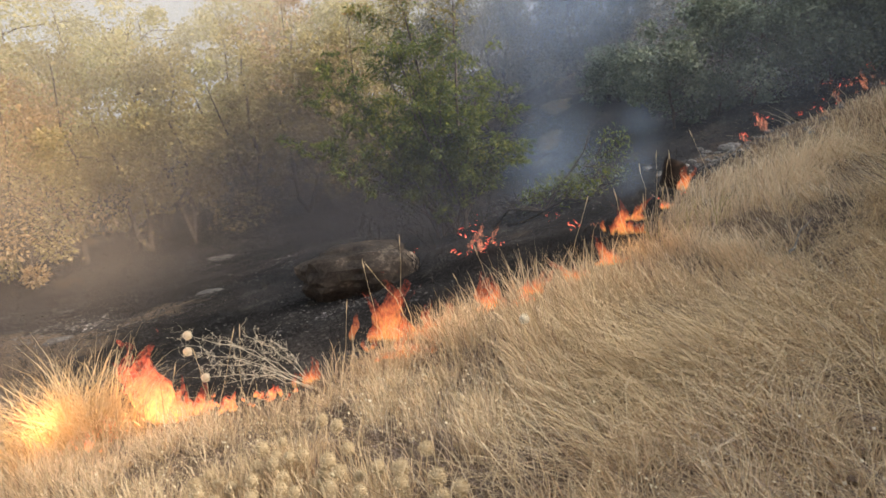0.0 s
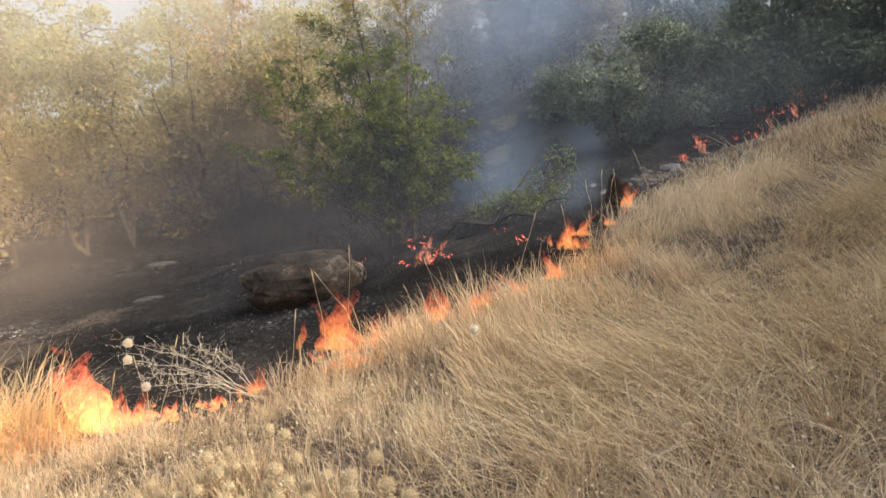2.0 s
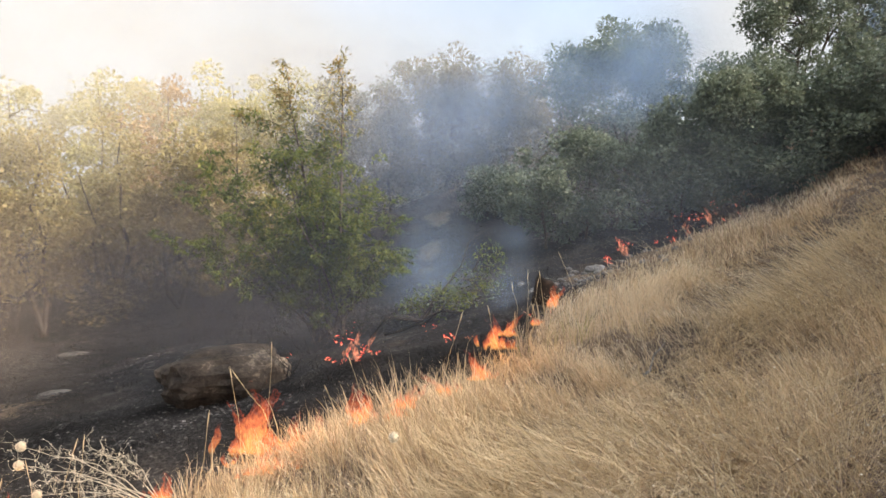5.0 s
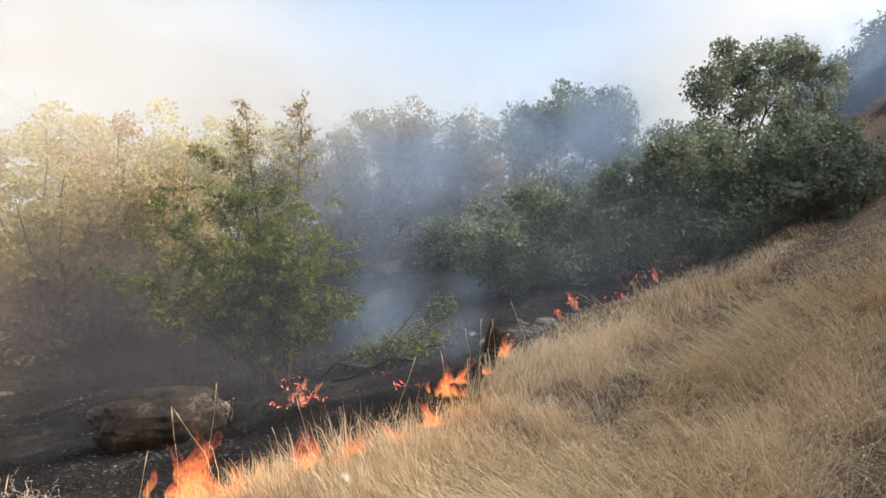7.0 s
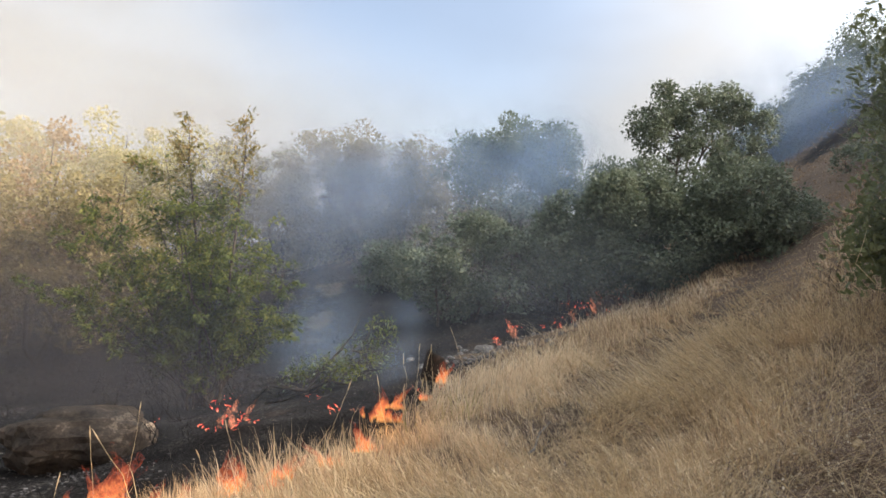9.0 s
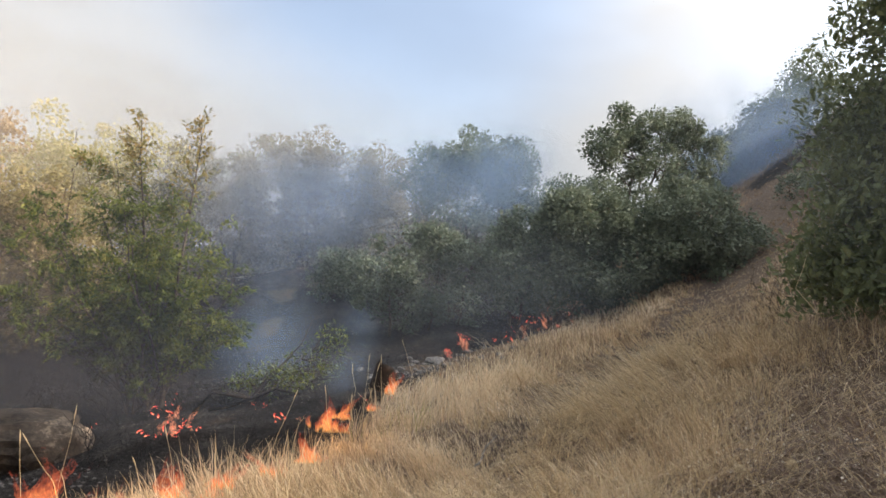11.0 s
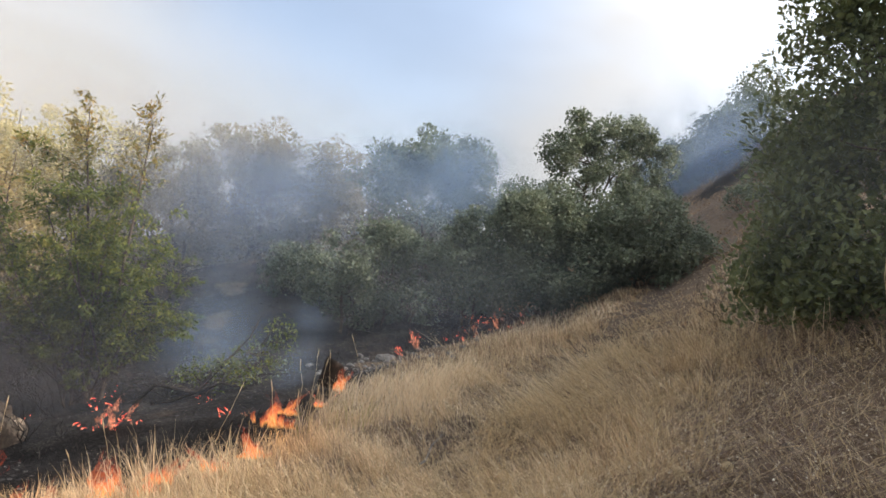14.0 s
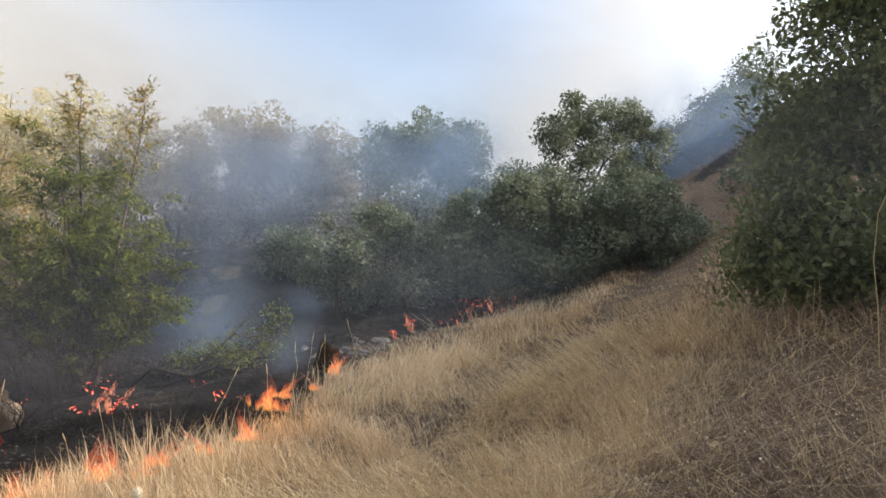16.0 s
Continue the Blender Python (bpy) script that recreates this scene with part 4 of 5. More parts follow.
plant("oak_bush", (10.3, 10.9), [(-0.3, 0, 1.15, 0.95, 0.9, 0.85, 3), (0.8, 0, 0.8, 0.8, 0.8, 0.65, 2), (-0.2, -0.2, 0.5, 1.2, 0.8, 0.5, 1.5)],
      [(-0.3, 0, -0.4, 0, 1.6), (0.3, 0, 0.9, 0, 1.2)],
      LEAF2, 0.085, 22000, LEAF_OAK, "low dark oak bush running out along the track", "bush", 37, OAKS, 0.17, 0.0, None, 0.04, None, 0.2, 40, per_clump=130, shell=0.6, inner=3000, shoots=3)
plant("oak_tree", (10.4, 12.8), [(-0.55, 0, 3.55, 0.7, 0.7, 0.5, 1.7), (0.6, 0, 3.8, 0.9, 0.7, 0.42, 2.4), (-1.1, 0, 3.1, 0.5, 0.6, 0.45, 1.4), (1.6, 0, 3.3, 0.6, 0.6, 0.5, 1.9), (0.1, 0, 3.2, 1.0, 0.9, 0.5, 1.8), (-0.6, 0, 2.7, 0.7, 0.7, 0.3, 0.9), (1.25, 0, 2.7, 0.7, 0.7, 0.35, 1.0), (0.2, 0, 1.7, 1.2, 0.9, 0.8, 3)],
      [(0, 0, 0.1, 0, 4.0), (-0.15, 0, -0.8, 0, 3.4), (0.15, 0, 1.0, 0, 3.5), (0.1, 0, 0.5, 0, 3.9), (-0.1, 0, -0.3, 0, 3.8)],
      LEAF2, 0.08, 22000, LEAF_OAK, "small rounded oak tree rising behind the bushes", "tree", 33, "", 0.16, 0.0, None, 0.06, None, 0.5, 110, 0.08, 12, per_clump=110, shell=0.55, inner=1500, shoots=4)
plant("oak_bush", (5.3, 12.9), [(-0.9, 0, 0.8, 0.9, 0.9, 0.8, 3), (0.5, 0, 1.1, 0.9, 0.9, 0.9, 3), (-0.1, 0, 1.7, 0.6, 0.6, 0.45, 1)],
      [(-0.8, 0, -1.0, 0, 1.6), (0, 0, 0.1, 0, 2.0), (0.6, 0, 0.9, 0, 1.8)],
      LEAF2, 0.08, 13000, LEAF_OAK, "thin smoky oak bush over the burnt hollow", "bush", 34, OAKS, 0.17, 0.0, None, 0.03, None, 0.5, 60, per_clump=130, shell=0.6, inner=3000, shoots=3)
plant("oak_bush", (4.35, 16.2), [(0, 0, 0.85, 0.7, 0.7, 0.55, 3), (-0.3, 0, 0.5, 0.55, 0.6, 0.4, 1), (0.4, 0, 0.5, 0.5, 0.6, 0.4, 1)], [(0, 0, -0.3, 0, 1.3), (0.1, 0, 0.4, 0, 1.3)],
      LEAF2, 0.085, 6000, LEAF_OAK, "small round oak bush on the burnt slope in blue smoke", "bush", 38, OAKS, 0.15, 0.0, None, 0.03, None, 0.2, 30, shoots=5)
plant("oak_bush", (7.32, 4.4), [(-0.75, 0.6, 0.3, 0.5, 0.5, 0.5, 1.6), (-0.75, 0.05, 0.15, 0.45, 0.5, 0.4, 1.4), (-0.55, -0.6, 0.35, 0.7, 0.8, 0.5, 2), (-0.35, -1.3, 0.4, 0.8, 0.7, 0.55, 2), (-0.45, 0.4, 0.85, 0.8, 0.9, 0.8, 3), (-0.35, 0.6, 1.75, 0.6, 0.7, 0.75, 2), (0.05, 0.4, 2.2, 0.85, 1.0, 1.0, 3), (0.1, 0.5, 3.5, 0.85, 1.0, 1.0, 3), (0.4, 0.5, 4.8, 0.9, 0.9, 0.8, 3), (0, -0.9, 0.9, 1.0, 1.0, 0.9, 3), (0.4, -0.9, 2.5, 1.0, 1.1, 1.2, 3), (0.9, -0.6, 4.2, 0.9, 1.0, 0.9, 3), (0.9, 0.3, 5.4, 0.9, 0.9, 0.7, 2), (0.9, 0, 1.5, 0.7, 0.8, 1.2, 2), (1.1, 0, 3.2, 0.7, 0.9, 1.2, 2)],
      [(0.2, 0.3, 0.4, 0.4, 4.8), (0.4, -0.6, 1.0, -0.8, 4.2), (0.2, 0.1, -0.3, -0.8, 2.2)],
      LEAF_LOBED, 0.098, 17500, LEAF_OAK_NEAR, "tall dark oak bush with broad lobed leaves beside the track", "bush", 35, OAKS, 0.2, -0.7, None, 0.05, None, 0.0, 120, 0.08, 12, shoots=4, leaf_parts=280, inner=30000)


SKYLINE = [(-48, 11.0), (-30, 10.8), (-25.2, 10.2), (-23.8, 8.6), (-22, 9.6), (-15.5, 10.6), (-13, 9.7), (-8, 10.5), (-5.4, 11.6), (-1, 11.0), (5, 10.3), (9.3, 12.8), (13.6, 12.3), (19.3, 12.7), (23, 12.6)]     # bearing and rise of the treetops


def far_wood():
    """The wood behind the hollow: oaks of uneven height; sun towards the open side and haze are in the leaf colours."""
    r = np.random.default_rng(77)
    spots = []
    for row, (d, n, a0, a1) in enumerate(((20.5, 10, -47, -5), (26, 14, -48, 19), (32, 15, -47, 23))):
        for i in range(n):
            a = radians(a0 + (a1 - a0) * (i + r.uniform(0.3, 0.7)) / n)
            q = d * r.uniform(0.95, 1.06)
            spots.append((row, q * math.sin(a), q * math.cos(a)))
    for i, (row, x, y) in enumerate(spots):
        rise = np.interp(math.degrees(math.atan2(x, y)), *zip(*SKYLINE)) * (0.72, 0.97, 1.0)[row] * r.uniform(0.93, 1.02)
        h = 1.6 + math.hypot(x, y) * math.tan(radians(rise)) - float(drop(x, y))
        w = h * r.uniform(0.28, 0.36)
        lobes = [(r.normal() * w * 0.35, r.normal() * w * 0.3, h * r.uniform(0.3, 0.8), w * r.uniform(0.5, 0.75), w * r.uniform(0.5, 0.75), h * r.uniform(0.12, 0.17), 1) for _ in range(7)]
        lobes.append((0, 0, h * 0.86, w * 0.42, w * 0.42, h * 0.12, 0.8))
        lobes.append((0, 0, h * 0.2, w * 0.9, w * 0.8, h * 0.18, 1.3))
        lobes.append((0, 0, h * 0.5, w * 0.6, w * 0.6, h * 0.3, 1.6))
        rust = row < 2 and i % 7 == 3
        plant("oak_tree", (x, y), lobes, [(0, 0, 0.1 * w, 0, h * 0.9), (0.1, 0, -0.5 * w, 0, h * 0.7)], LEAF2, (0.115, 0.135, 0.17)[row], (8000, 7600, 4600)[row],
              LEAF_RUST if rust else LEAF_HAZE_TINT if x > 0.6 else LEAF_SUN_HAZE if row == 0 else LEAF_SUN_TINT, "scorched russet oak in the hazy wood" if rust else "olive and yellow oak in the hazy wood", "tree", 100 + i, "oaks of the wood", 0.36, 0.0, None, 0.09,
              None, 0.2, 10, per_clump=190, shell=0.5, inner=1500 if row else 700)


far_wood()
plant("oak_tree", (10.0, 20.9), [(0.1, 0, 4.3, 1.4, 1.5, 0.9, 4), (-0.9, 0, 3.8, 1.2, 1.4, 1.0, 3), (1.0, 0, 3.6, 1.1, 1.4, 1.0, 3), (-1.9, 0, 3.0, 0.9, 1.2, 1.0, 2.4), (1.8, 0, 2.6, 0.7, 1.2, 1.0, 2), (0, 0, 2.2, 2.2, 1.7, 1.4, 4)],
      [(0, 0, 0, 0, 4.6), (0.2, 0, -1.2, 0, 3.6), (0, 0, 1.2, 0, 3.6)], LEAF2, 0.115, 22000, LEAF_OAK, "broad oak half hidden in blue smoke", "tree", 61, "", 0.34, 0.0, None, 0.1, None, 0.0, 30, per_clump=260, shell=0.6, inner=8000)
for k, (x, y, h) in enumerate(((21.2, 21.0, 2.6), (23.2, 20.6, 3.1), (25.6, 21.2, 4.2), (22.4, 23.3, 3.4), (24.6, 22.8, 3.8), (19.8, 21.6, 2.3), (15.2, 23.6, 3.6), (17.0, 23.8, 3.4))):
    plant("oak_tree", (x, y), [(0, 0, h * 0.66, h * 0.24, h * 0.24, h * 0.28, 2.5), (-0.16 * h, 0, h * 0.45, h * 0.22, h * 0.2, h * 0.2, 1.5), (0.17 * h, 0, h * 0.5, h * 0.2, h * 0.2, h * 0.2, 1.5), (0, 0, h * 0.25, h * 0.34, h * 0.3, h * 0.25, 2.4), (0, 0, 0.1, h * 0.4, h * 0.3, h * 0.2, 1.2)], [(0, 0, 0, 0, h * 0.9), (0.1, 0, h * 0.2, 0, h * 0.7)],
          LEAF2, 0.135, 8500, LEAF_OAK, "oak on the smoky ridge", "tree", 70 + k, "oaks on the ridge", 0.25, 0.0, None, 0.08, None, 0.0, 14)


# ---- boulder, stump, stones ----
def stone(name, at, size, material, label, seed, turn=0.0, flat=0.0, detail=4, sink=0.25):
    bm = bmesh.new()
    bmesh.ops.create_icosphere(bm, subdivisions=detail, radius=1)
    for v in bm.verts:
        p = v.co.copy()
        n1 = noise.noise(p * 0.9 + Vector((seed, 0, 0))) * 0.35 + noise.noise(p * 2.3 + Vector((0, seed, 0))) * 0.16 + noise.noise(p * 6 + Vector((0, 0, seed))) * 0.05
        c = noise.cell(p * 2.1 + Vector((seed, seed, 0))) * 0.07
        q = p * (1 + n1 + c)
        if flat and q.z > flat:
            q.z = flat + (q.z - flat) * 0.3
        v.co = Vector((q.x * size[0], q.y * size[1], q.z * size[2]))
    me = bpy.data.meshes.new(name)
    bm.to_mesh(me)
    bm.free()
    me.materials.append(material)
    ob = new(name, me)
    ob.matrix_basis = pose(at[0], at[1], float(drop(at[0], at[1])) + size[2] * (1 - 2 * sink), 0, 0, turn)
    return tagged(ob, label, "rock")


stone("boulder", (-1.12, 8.72), (0.80, 0.5, 0.44), ROCK, "soot-stained limestone boulder on burnt ground", 3.4, 20, 0.6)
stone("pale_stone", (4.25, 9.85), (0.19, 0.13, 0.07), STONE_PALE, "pale grey stone by the fire line", 1.0, 30, 0.0, 3)
PALE = "pale stones by the fire line"
r_st = np.random.default_rng(5)
for k in range(90):
    x, y = 4.0 + r_st.normal() * 0.55, 9.45 + r_st.normal() * 0.45
    q = r_st.uniform(0.02, 0.07)
    tagged(stone("pale_stone", (x, y), (q, q * r_st.uniform(0.6, 0.9), q * 0.55), STONE_PALE, "small ash-grey stone beside the charred stump", k * 1.7, r_st.uniform(0, 180), 0.0, 2, 0.4), group=PALE)
for k, (x, y, q) in enumerate(((-5.1, 15.5, 0.36), (-4.2, 11.7, 0.22), (-6.4, 10.6, 0.2))):
    tagged(stone("flat_stone", (x, y), (q, q * 0.6, q * 0.22), STONE_SOOT, "flat ashy stone on the burnt ground", 7 + k, 20 * k, 0.0, 3), group="flat stones in the hollow")
stone("pale_stone", (4.02, 2.82), (0.055, 0.035, 0.03), STONE_PALE, "small white stone among dead leaves", 21.0, 15, 0.0, 2)


STUMP_WOOD = solid_mat("singed_wood", [(0.3, (0.010, 0.008, 0.007)), (0.55, (0.028, 0.019, 0.014)), (0.75, (0.10, 0.06, 0.036))], 8.0, 50.0)


def stump():
    """A charred, split stump: a slanting wedge with a jagged rim."""
    r = np.random.default_rng(8)
    sides, rings = 14, 7
    v = []
    for i in range(rings):
        t = i / (rings - 1)
        for k in range(sides):
            a = 2 * math.pi * k / sides
            rad = 0.20 * (1.15 - 0.4 * t) * (1 + 0.14 * math.sin(3 * a + 1) + 0.05 * r.normal())
            v.append((rad * math.cos(a) * 1.2, rad * math.sin(a) * 0.8, -0.1 + t * max(0.15, 0.34 - 0.12 * math.cos(a) + 0.03 * r.normal())))
    v.append((0, 0, 0.12))
    f = []
    for i in range(rings - 1):
        for k in range(sides):
            a, b = i * sides + k, i * sides + (k + 1) % sides
            f += [(a, b, b + sides), (a, b + sides, a + sides)]
    f += [((rings - 1) * sides + k, (rings - 1) * sides + (k + 1) % sides, len(v) - 1) for k in range(sides)]
    ob = part_of("tree_stump", v, f, STUMP_WOOD)
    ob.matrix_basis = pose(2.76, 7.85, float(drop(2.76, 7.85)) + 0.17, 0, 0, 0) @ Matrix.Diagonal((0.72, 0.72, 0.78, 1))
    tagged(ob, "charred split tree stump at the grass edge", "stump")


stump()


def stick(name, pts, r0, material, label, category, group="", end=0.3):
    p0 = np.array(pts[0], float)
    v, f = tube(np.array(pts, float) - p0, np.linspace(1, end, len(pts)) * r0, 6)
    ob = part_of(name, v, f, material, None, "", True)
    ob.location = p0
    return tagged(ob, label, category, group)


def lying(x0, y0, x1, y1, lift0=0.02, lift1=0.02, n=6, seed=0, wob=0.03):
    r = np.random.default_rng(seed)
    p = bent((x0, y0, float(drop(x0, y0)) + lift0), (x1, y1, float(drop(x1, y1)) + lift1), r, n, wob)
    return p


stick("log", lying(-5.5, 7.2, -4.6, 7.5, 0.05, 0.05, 6, 3), 0.09, BARK, "short pale log on burnt ground", "log", "", 0.85)
stick("branch", lying(0.7, 9.0, 2.3, 9.7, 0.1, 0.35, 7, 4, 0.05), 0.035, CHAR_WOOD, "charred fallen branch in the hollow", "branch")
stick("branch", lying(0.9, 9.25, 2.6, 9.3, 0.08, 0.1, 7, 5, 0.05), 0.028, CHAR_WOOD, "charred fallen branch in the hollow", "branch")
stick("twig", lying(2.3, 4.45, 2.62, 4.75, 0.10, 0.16, 5, 6), 0.011, STONE_PALE, "bleached twig lying on the trodden straw", "twig")
plant("sapling", (1.35, 9.6), [(0.45, 0, 0.45, 0.45, 0.4, 0.28, 2), (0.95, 0, 0.6, 0.45, 0.4, 0.32, 2), (1.15, 0, 0.95, 0.2, 0.2, 0.22, 0.5), (-0.1, 0, 0.4, 0.35, 0.3, 0.2, 0.8), (0.6, 0, 0.35, 0.6, 0.4, 0.25, 1)],
      [(0, 0, 1.05, 0, 1.4), (0.05, 0, 0.9, 0.1, 0.8), (0.05, 0, 0.4, -0.1, 0.7)],
      LEAF_NARROW, 0.065, 1700, LEAF_TREE, "small leaning sapling with olive leaves in the burnt hollow", "sapling", 39, "", 0.11, 0.1, None, 0.022, (0.3, LEAF_OAK, 0.0), 0.4, 40, 0.05, 12)


# ---- dry stalks and seed heads ----
def bristle_ball(n, r, radius, spike):
    """A round dry seed head of short bristles about a small core."""
    d = r.normal(size=(n, 3))
    d /= np.linalg.norm(d, axis=1)[:, None]
    side = np.cross(d, r.normal(size=(n, 3)))
    side /= np.linalg.norm(side, axis=1)[:, None]
    w = spike
    v = np.stack([d * radius * 0.35 - side * w, d * radius * 0.35 + side * w, d * radius * r.uniform(0.85, 1.1, (n, 1)) + side * w * 0.6, d * radius * r.uniform(0.85, 1.1, (n, 1)) - side * w * 0.6], 1).reshape(-1, 3)
    k = np.arange(n)[:, None] * 4
    f = np.concatenate([k + np.array([[0, 1, 2]]), k + np.array([[0, 2, 3]])])
    return v, f


r_hd = np.random.default_rng(14)
HEAD = bristle_ball(320, r_hd, 0.038, 0.0026)
_core = bmesh.new()
bmesh.ops.create_icosphere(_core, subdivisions=2, radius=0.031)
HEAD = joined([HEAD, ([tuple(v.co) for v in _core.verts], [[v.index for v in f.verts] for f in _core.faces])])
_core.free()


def seed_plant(at, h, lean, az, label, group, size=1.0, category="dry flower", head=None):
    z = float(drop(*at))
    root = thing("dry_seed_head", (at[0], at[1], z), label, category, group)
    tip = np.array([math.sin(az) * math.sin(lean) * h, math.cos(az) * math.sin(lean) * h, math.cos(lean) * h])
    part_of("stem", *tube(bent((0, 0, -0.03), tip, r_hd, 5, 0.02), np.linspace(1, 0.6, 5) * 0.0035, 5), STRAW_PALE, root, "", True)
    part_of("seed_head", HEAD[0] * size + tip, HEAD[1], head or SEED_HEAD, root)
    return root


for x, y in ((-1.42, 3.32), (-1.13, 2.99), (-1.03, 2.92), (-1.07, 3.18), (-0.89, 2.87), (-0.94, 3.3), (-0.84, 3.05), (-0.79, 3.14), (-0.72, 2.73), (-0.61, 2.75), (-0.45, 2.59), (-0.27, 2.55),
             (-0.18, 2.86), (-0.28, 2.71), (-0.11, 2.62), (-0.09, 2.43), (-0.04, 2.43), (-1.05, 3.33), (-0.59, 2.89), (-0.4, 2.72), (-0.68, 3.02), (-1.25, 3.15)):
    seed_plant((x, y), r_hd.uniform(0.14, 0.24), r_hd.uniform(0, 0.25), r_hd.uniform(0, 6), "round cream seed head on a dry stem in the grass", "cream seed heads", r_hd.uniform(0.75, 1.2))
for k in range(16):
    x, y = -0.85 + r_hd.normal() * 0.33, 3.0 + r_hd.normal() * 0.2
    seed_plant((x, y), r_hd.uniform(0.12, 0.22), r_hd.uniform(0, 0.3), r_hd.uniform(0, 6), "round cream seed head on a dry stem in the grass", "cream seed heads", r_hd.uniform(0.7, 1.15))
for x, y in ((3.26, 2.7), (3.06, 2.84)):
    seed_plant((x, y), 0.16, 0.3, r_hd.uniform(0, 6), "round cream seed head among grey weeds", "cream seed heads", 0.9)


def globe_thistle():
    """A leaning dry thistle: one bowed main stem with wiry branches and three round heads."""
    r = np.random.default_rng(19)
    z0 = float(drop(-1.05, 4.75))
    root = thing("dry_thistle", (-1.05, 4.75, z0), "leaning dry thistle with three round white heads over the flames", "dry thistle")
    def at(x, y, z):
        return np.array([x + 1.05, y - 4.75, z - z0])
    foot = at(-1.05, 4.75, z0 - 0.02)
    ends = [(-1.99, 4.93, 0.43, 1), (-2.01, 4.93, 0.30, 1), (-1.89, 4.88, 0.10, 1), (-1.75, 4.9, 0.35, 0), (-1.55, 4.95, 0.37, 0), (-1.8, 4.8, 0.22, 0), (-1.35, 4.85, 0.36, 0), (-1.6, 4.7, 0.12, 0)]
    wires = []
    for x, y, h, head in ends:
        q = at(x, y, z0 + h)
        bow = bent(foot, q, r, 9, 0.012, 0.07)
        part_of("stem", *tube(bow, np.linspace(1, 0.4, 9) * 0.0031, 6), BLEACHED, root, "", True)
        if head:
            part_of("seed_head", HEAD[0] * 0.95 + q, HEAD[1], BLEACHED, root, "round white spiny head")
        for k in range(3, 9):
            for _ in range(4):
                e = bow[k] + np.array([-0.05 + r.normal() * 0.06, r.normal() * 0.06, r.uniform(-0.05, 0.11)])
                wires.append(tube(bent(bow[k], e, r, 6, 0.13, r.normal() * 0.03), np.linspace(1, 0.5, 6) * 0.0014, 4))
                if r.uniform() < 0.35:
                    wires.append(tube([e, e + np.array([0.004, 0, 0.006])], [0.004, 0.003], 5))
    tagged(part_of("wiry_growth", *joined(wires), BLEACHED, root, "thin curling dry side branches", True), kind="stuff")


globe_thistle()


def stalk(at, h, lean, az, seed, label, head=0.09, group="tall dry grass stalks", hm=None):
    """A tall dry stalk with a narrow seed spike."""
    r = np.random.default_rng(seed)
    z = float(drop(*at))
    root = thing("grass_stalk", (at[0], at[1], z), label, "dry stalk", group)
    tip = np.array([math.sin(az) * math.sin(lean) * h, math.cos(az) * math.sin(lean) * h, math.cos(lean) * h])
    line = bent((0, 0, -0.03), tip, r, 6, 0.015)
    part_of("stem", *tube(line, np.linspace(1, 0.5, 6) * 0.0021, 5), STRAW_PALE, root, "", True)
    d = tip / np.linalg.norm(tip)
    part_of("seed_spike", *tube([tip - d * 0.01, tip + d * head * 0.4, tip + d * head], [0.002, 0.0042, 0.001], 6), hm or STRAW_PALE, root, "", True)
    return root


r_sk = np.random.default_rng(23)
stalk((-0.45, 6.0), 0.85, 0.10, 0.6, 1, "tall dry stalk standing out against the burnt ground")
for k in range(18):
    i = r_sk.integers(2, 10)
    f = r_sk.uniform()
    x, y = FRONT[i][0] * (1 - f) + FRONT[i + 1][0] * f, FRONT[i][1] * (1 - f) + FRONT[i + 1][1] * f
    stalk((x + r_sk.normal() * 0.15 + 0.15, y + r_sk.normal() * 0.15 - 0.2), r_sk.uniform(0.4, 0.75), r_sk.uniform(0.05, 0.6), r_sk.uniform(-1.5, 1.5), 50 + k, "tall dry grass stalk at the edge of the fire")
for k in range(16):
    stalk((r_sk.uniform(0.2, 4.2), r_sk.uniform(2.4, 5.0)), r_sk.uniform(0.3, 0.55), r_sk.uniform(0.05, 0.6), r_sk.uniform(0, 6), 90 + k, "dry grass stalk on the slope", 0.05)
seed_plant((0.33, 3.28), 0.54, 0.08, 1.0, "single white dry flower on a tall stem", "", 0.75, head=BLEACHED)
stick("tall_weed", [(5.35, 3.0, float(drop(5.35, 3.0))), (5.3, 3.02, 1.75), (5.22, 3.05, 2.15), (5.2, 3.04, 2.5), (5.28, 3.0, 2.75)], 0.0045, STRAW_PALE, "long pale bowed stem before the oak bush", "dry stem")
for k in range(9):
    x, y = r_sk.uniform(5.2, 6.6), r_sk.uniform(3.2, 5.2)
    z = float(drop(x, y))
    stick("tall_weed", bent((x, y, z - 0.03), (x + r_sk.normal() * 0.25, y + r_sk.normal() * 0.2, z + r_sk.uniform(0.4, 0.9)), r_sk, 6, 0.06), 0.005, STRAW_PALE, "thin bleached stem in front of the oak bush", "dry stem", "bleached stems by the bush")
for k in range(34):
    x, y = r_sk.uniform(2.6, 5.4), r_sk.uniform(2.0, 4.2)
    a, ln = r_sk.uniform(0, 6.3), r_sk.uniform(0.3, 0.8)
    stick("twig", lying(x, y, x + ln * math.cos(a), y + ln * math.sin(a), 0.06, 0.16, 7, 200 + k, 0.09), 0.0035, WEED_GREY if k % 3 else STRAW_PALE, "thin dead twig lying on the weeds", "twig", "dead twigs")


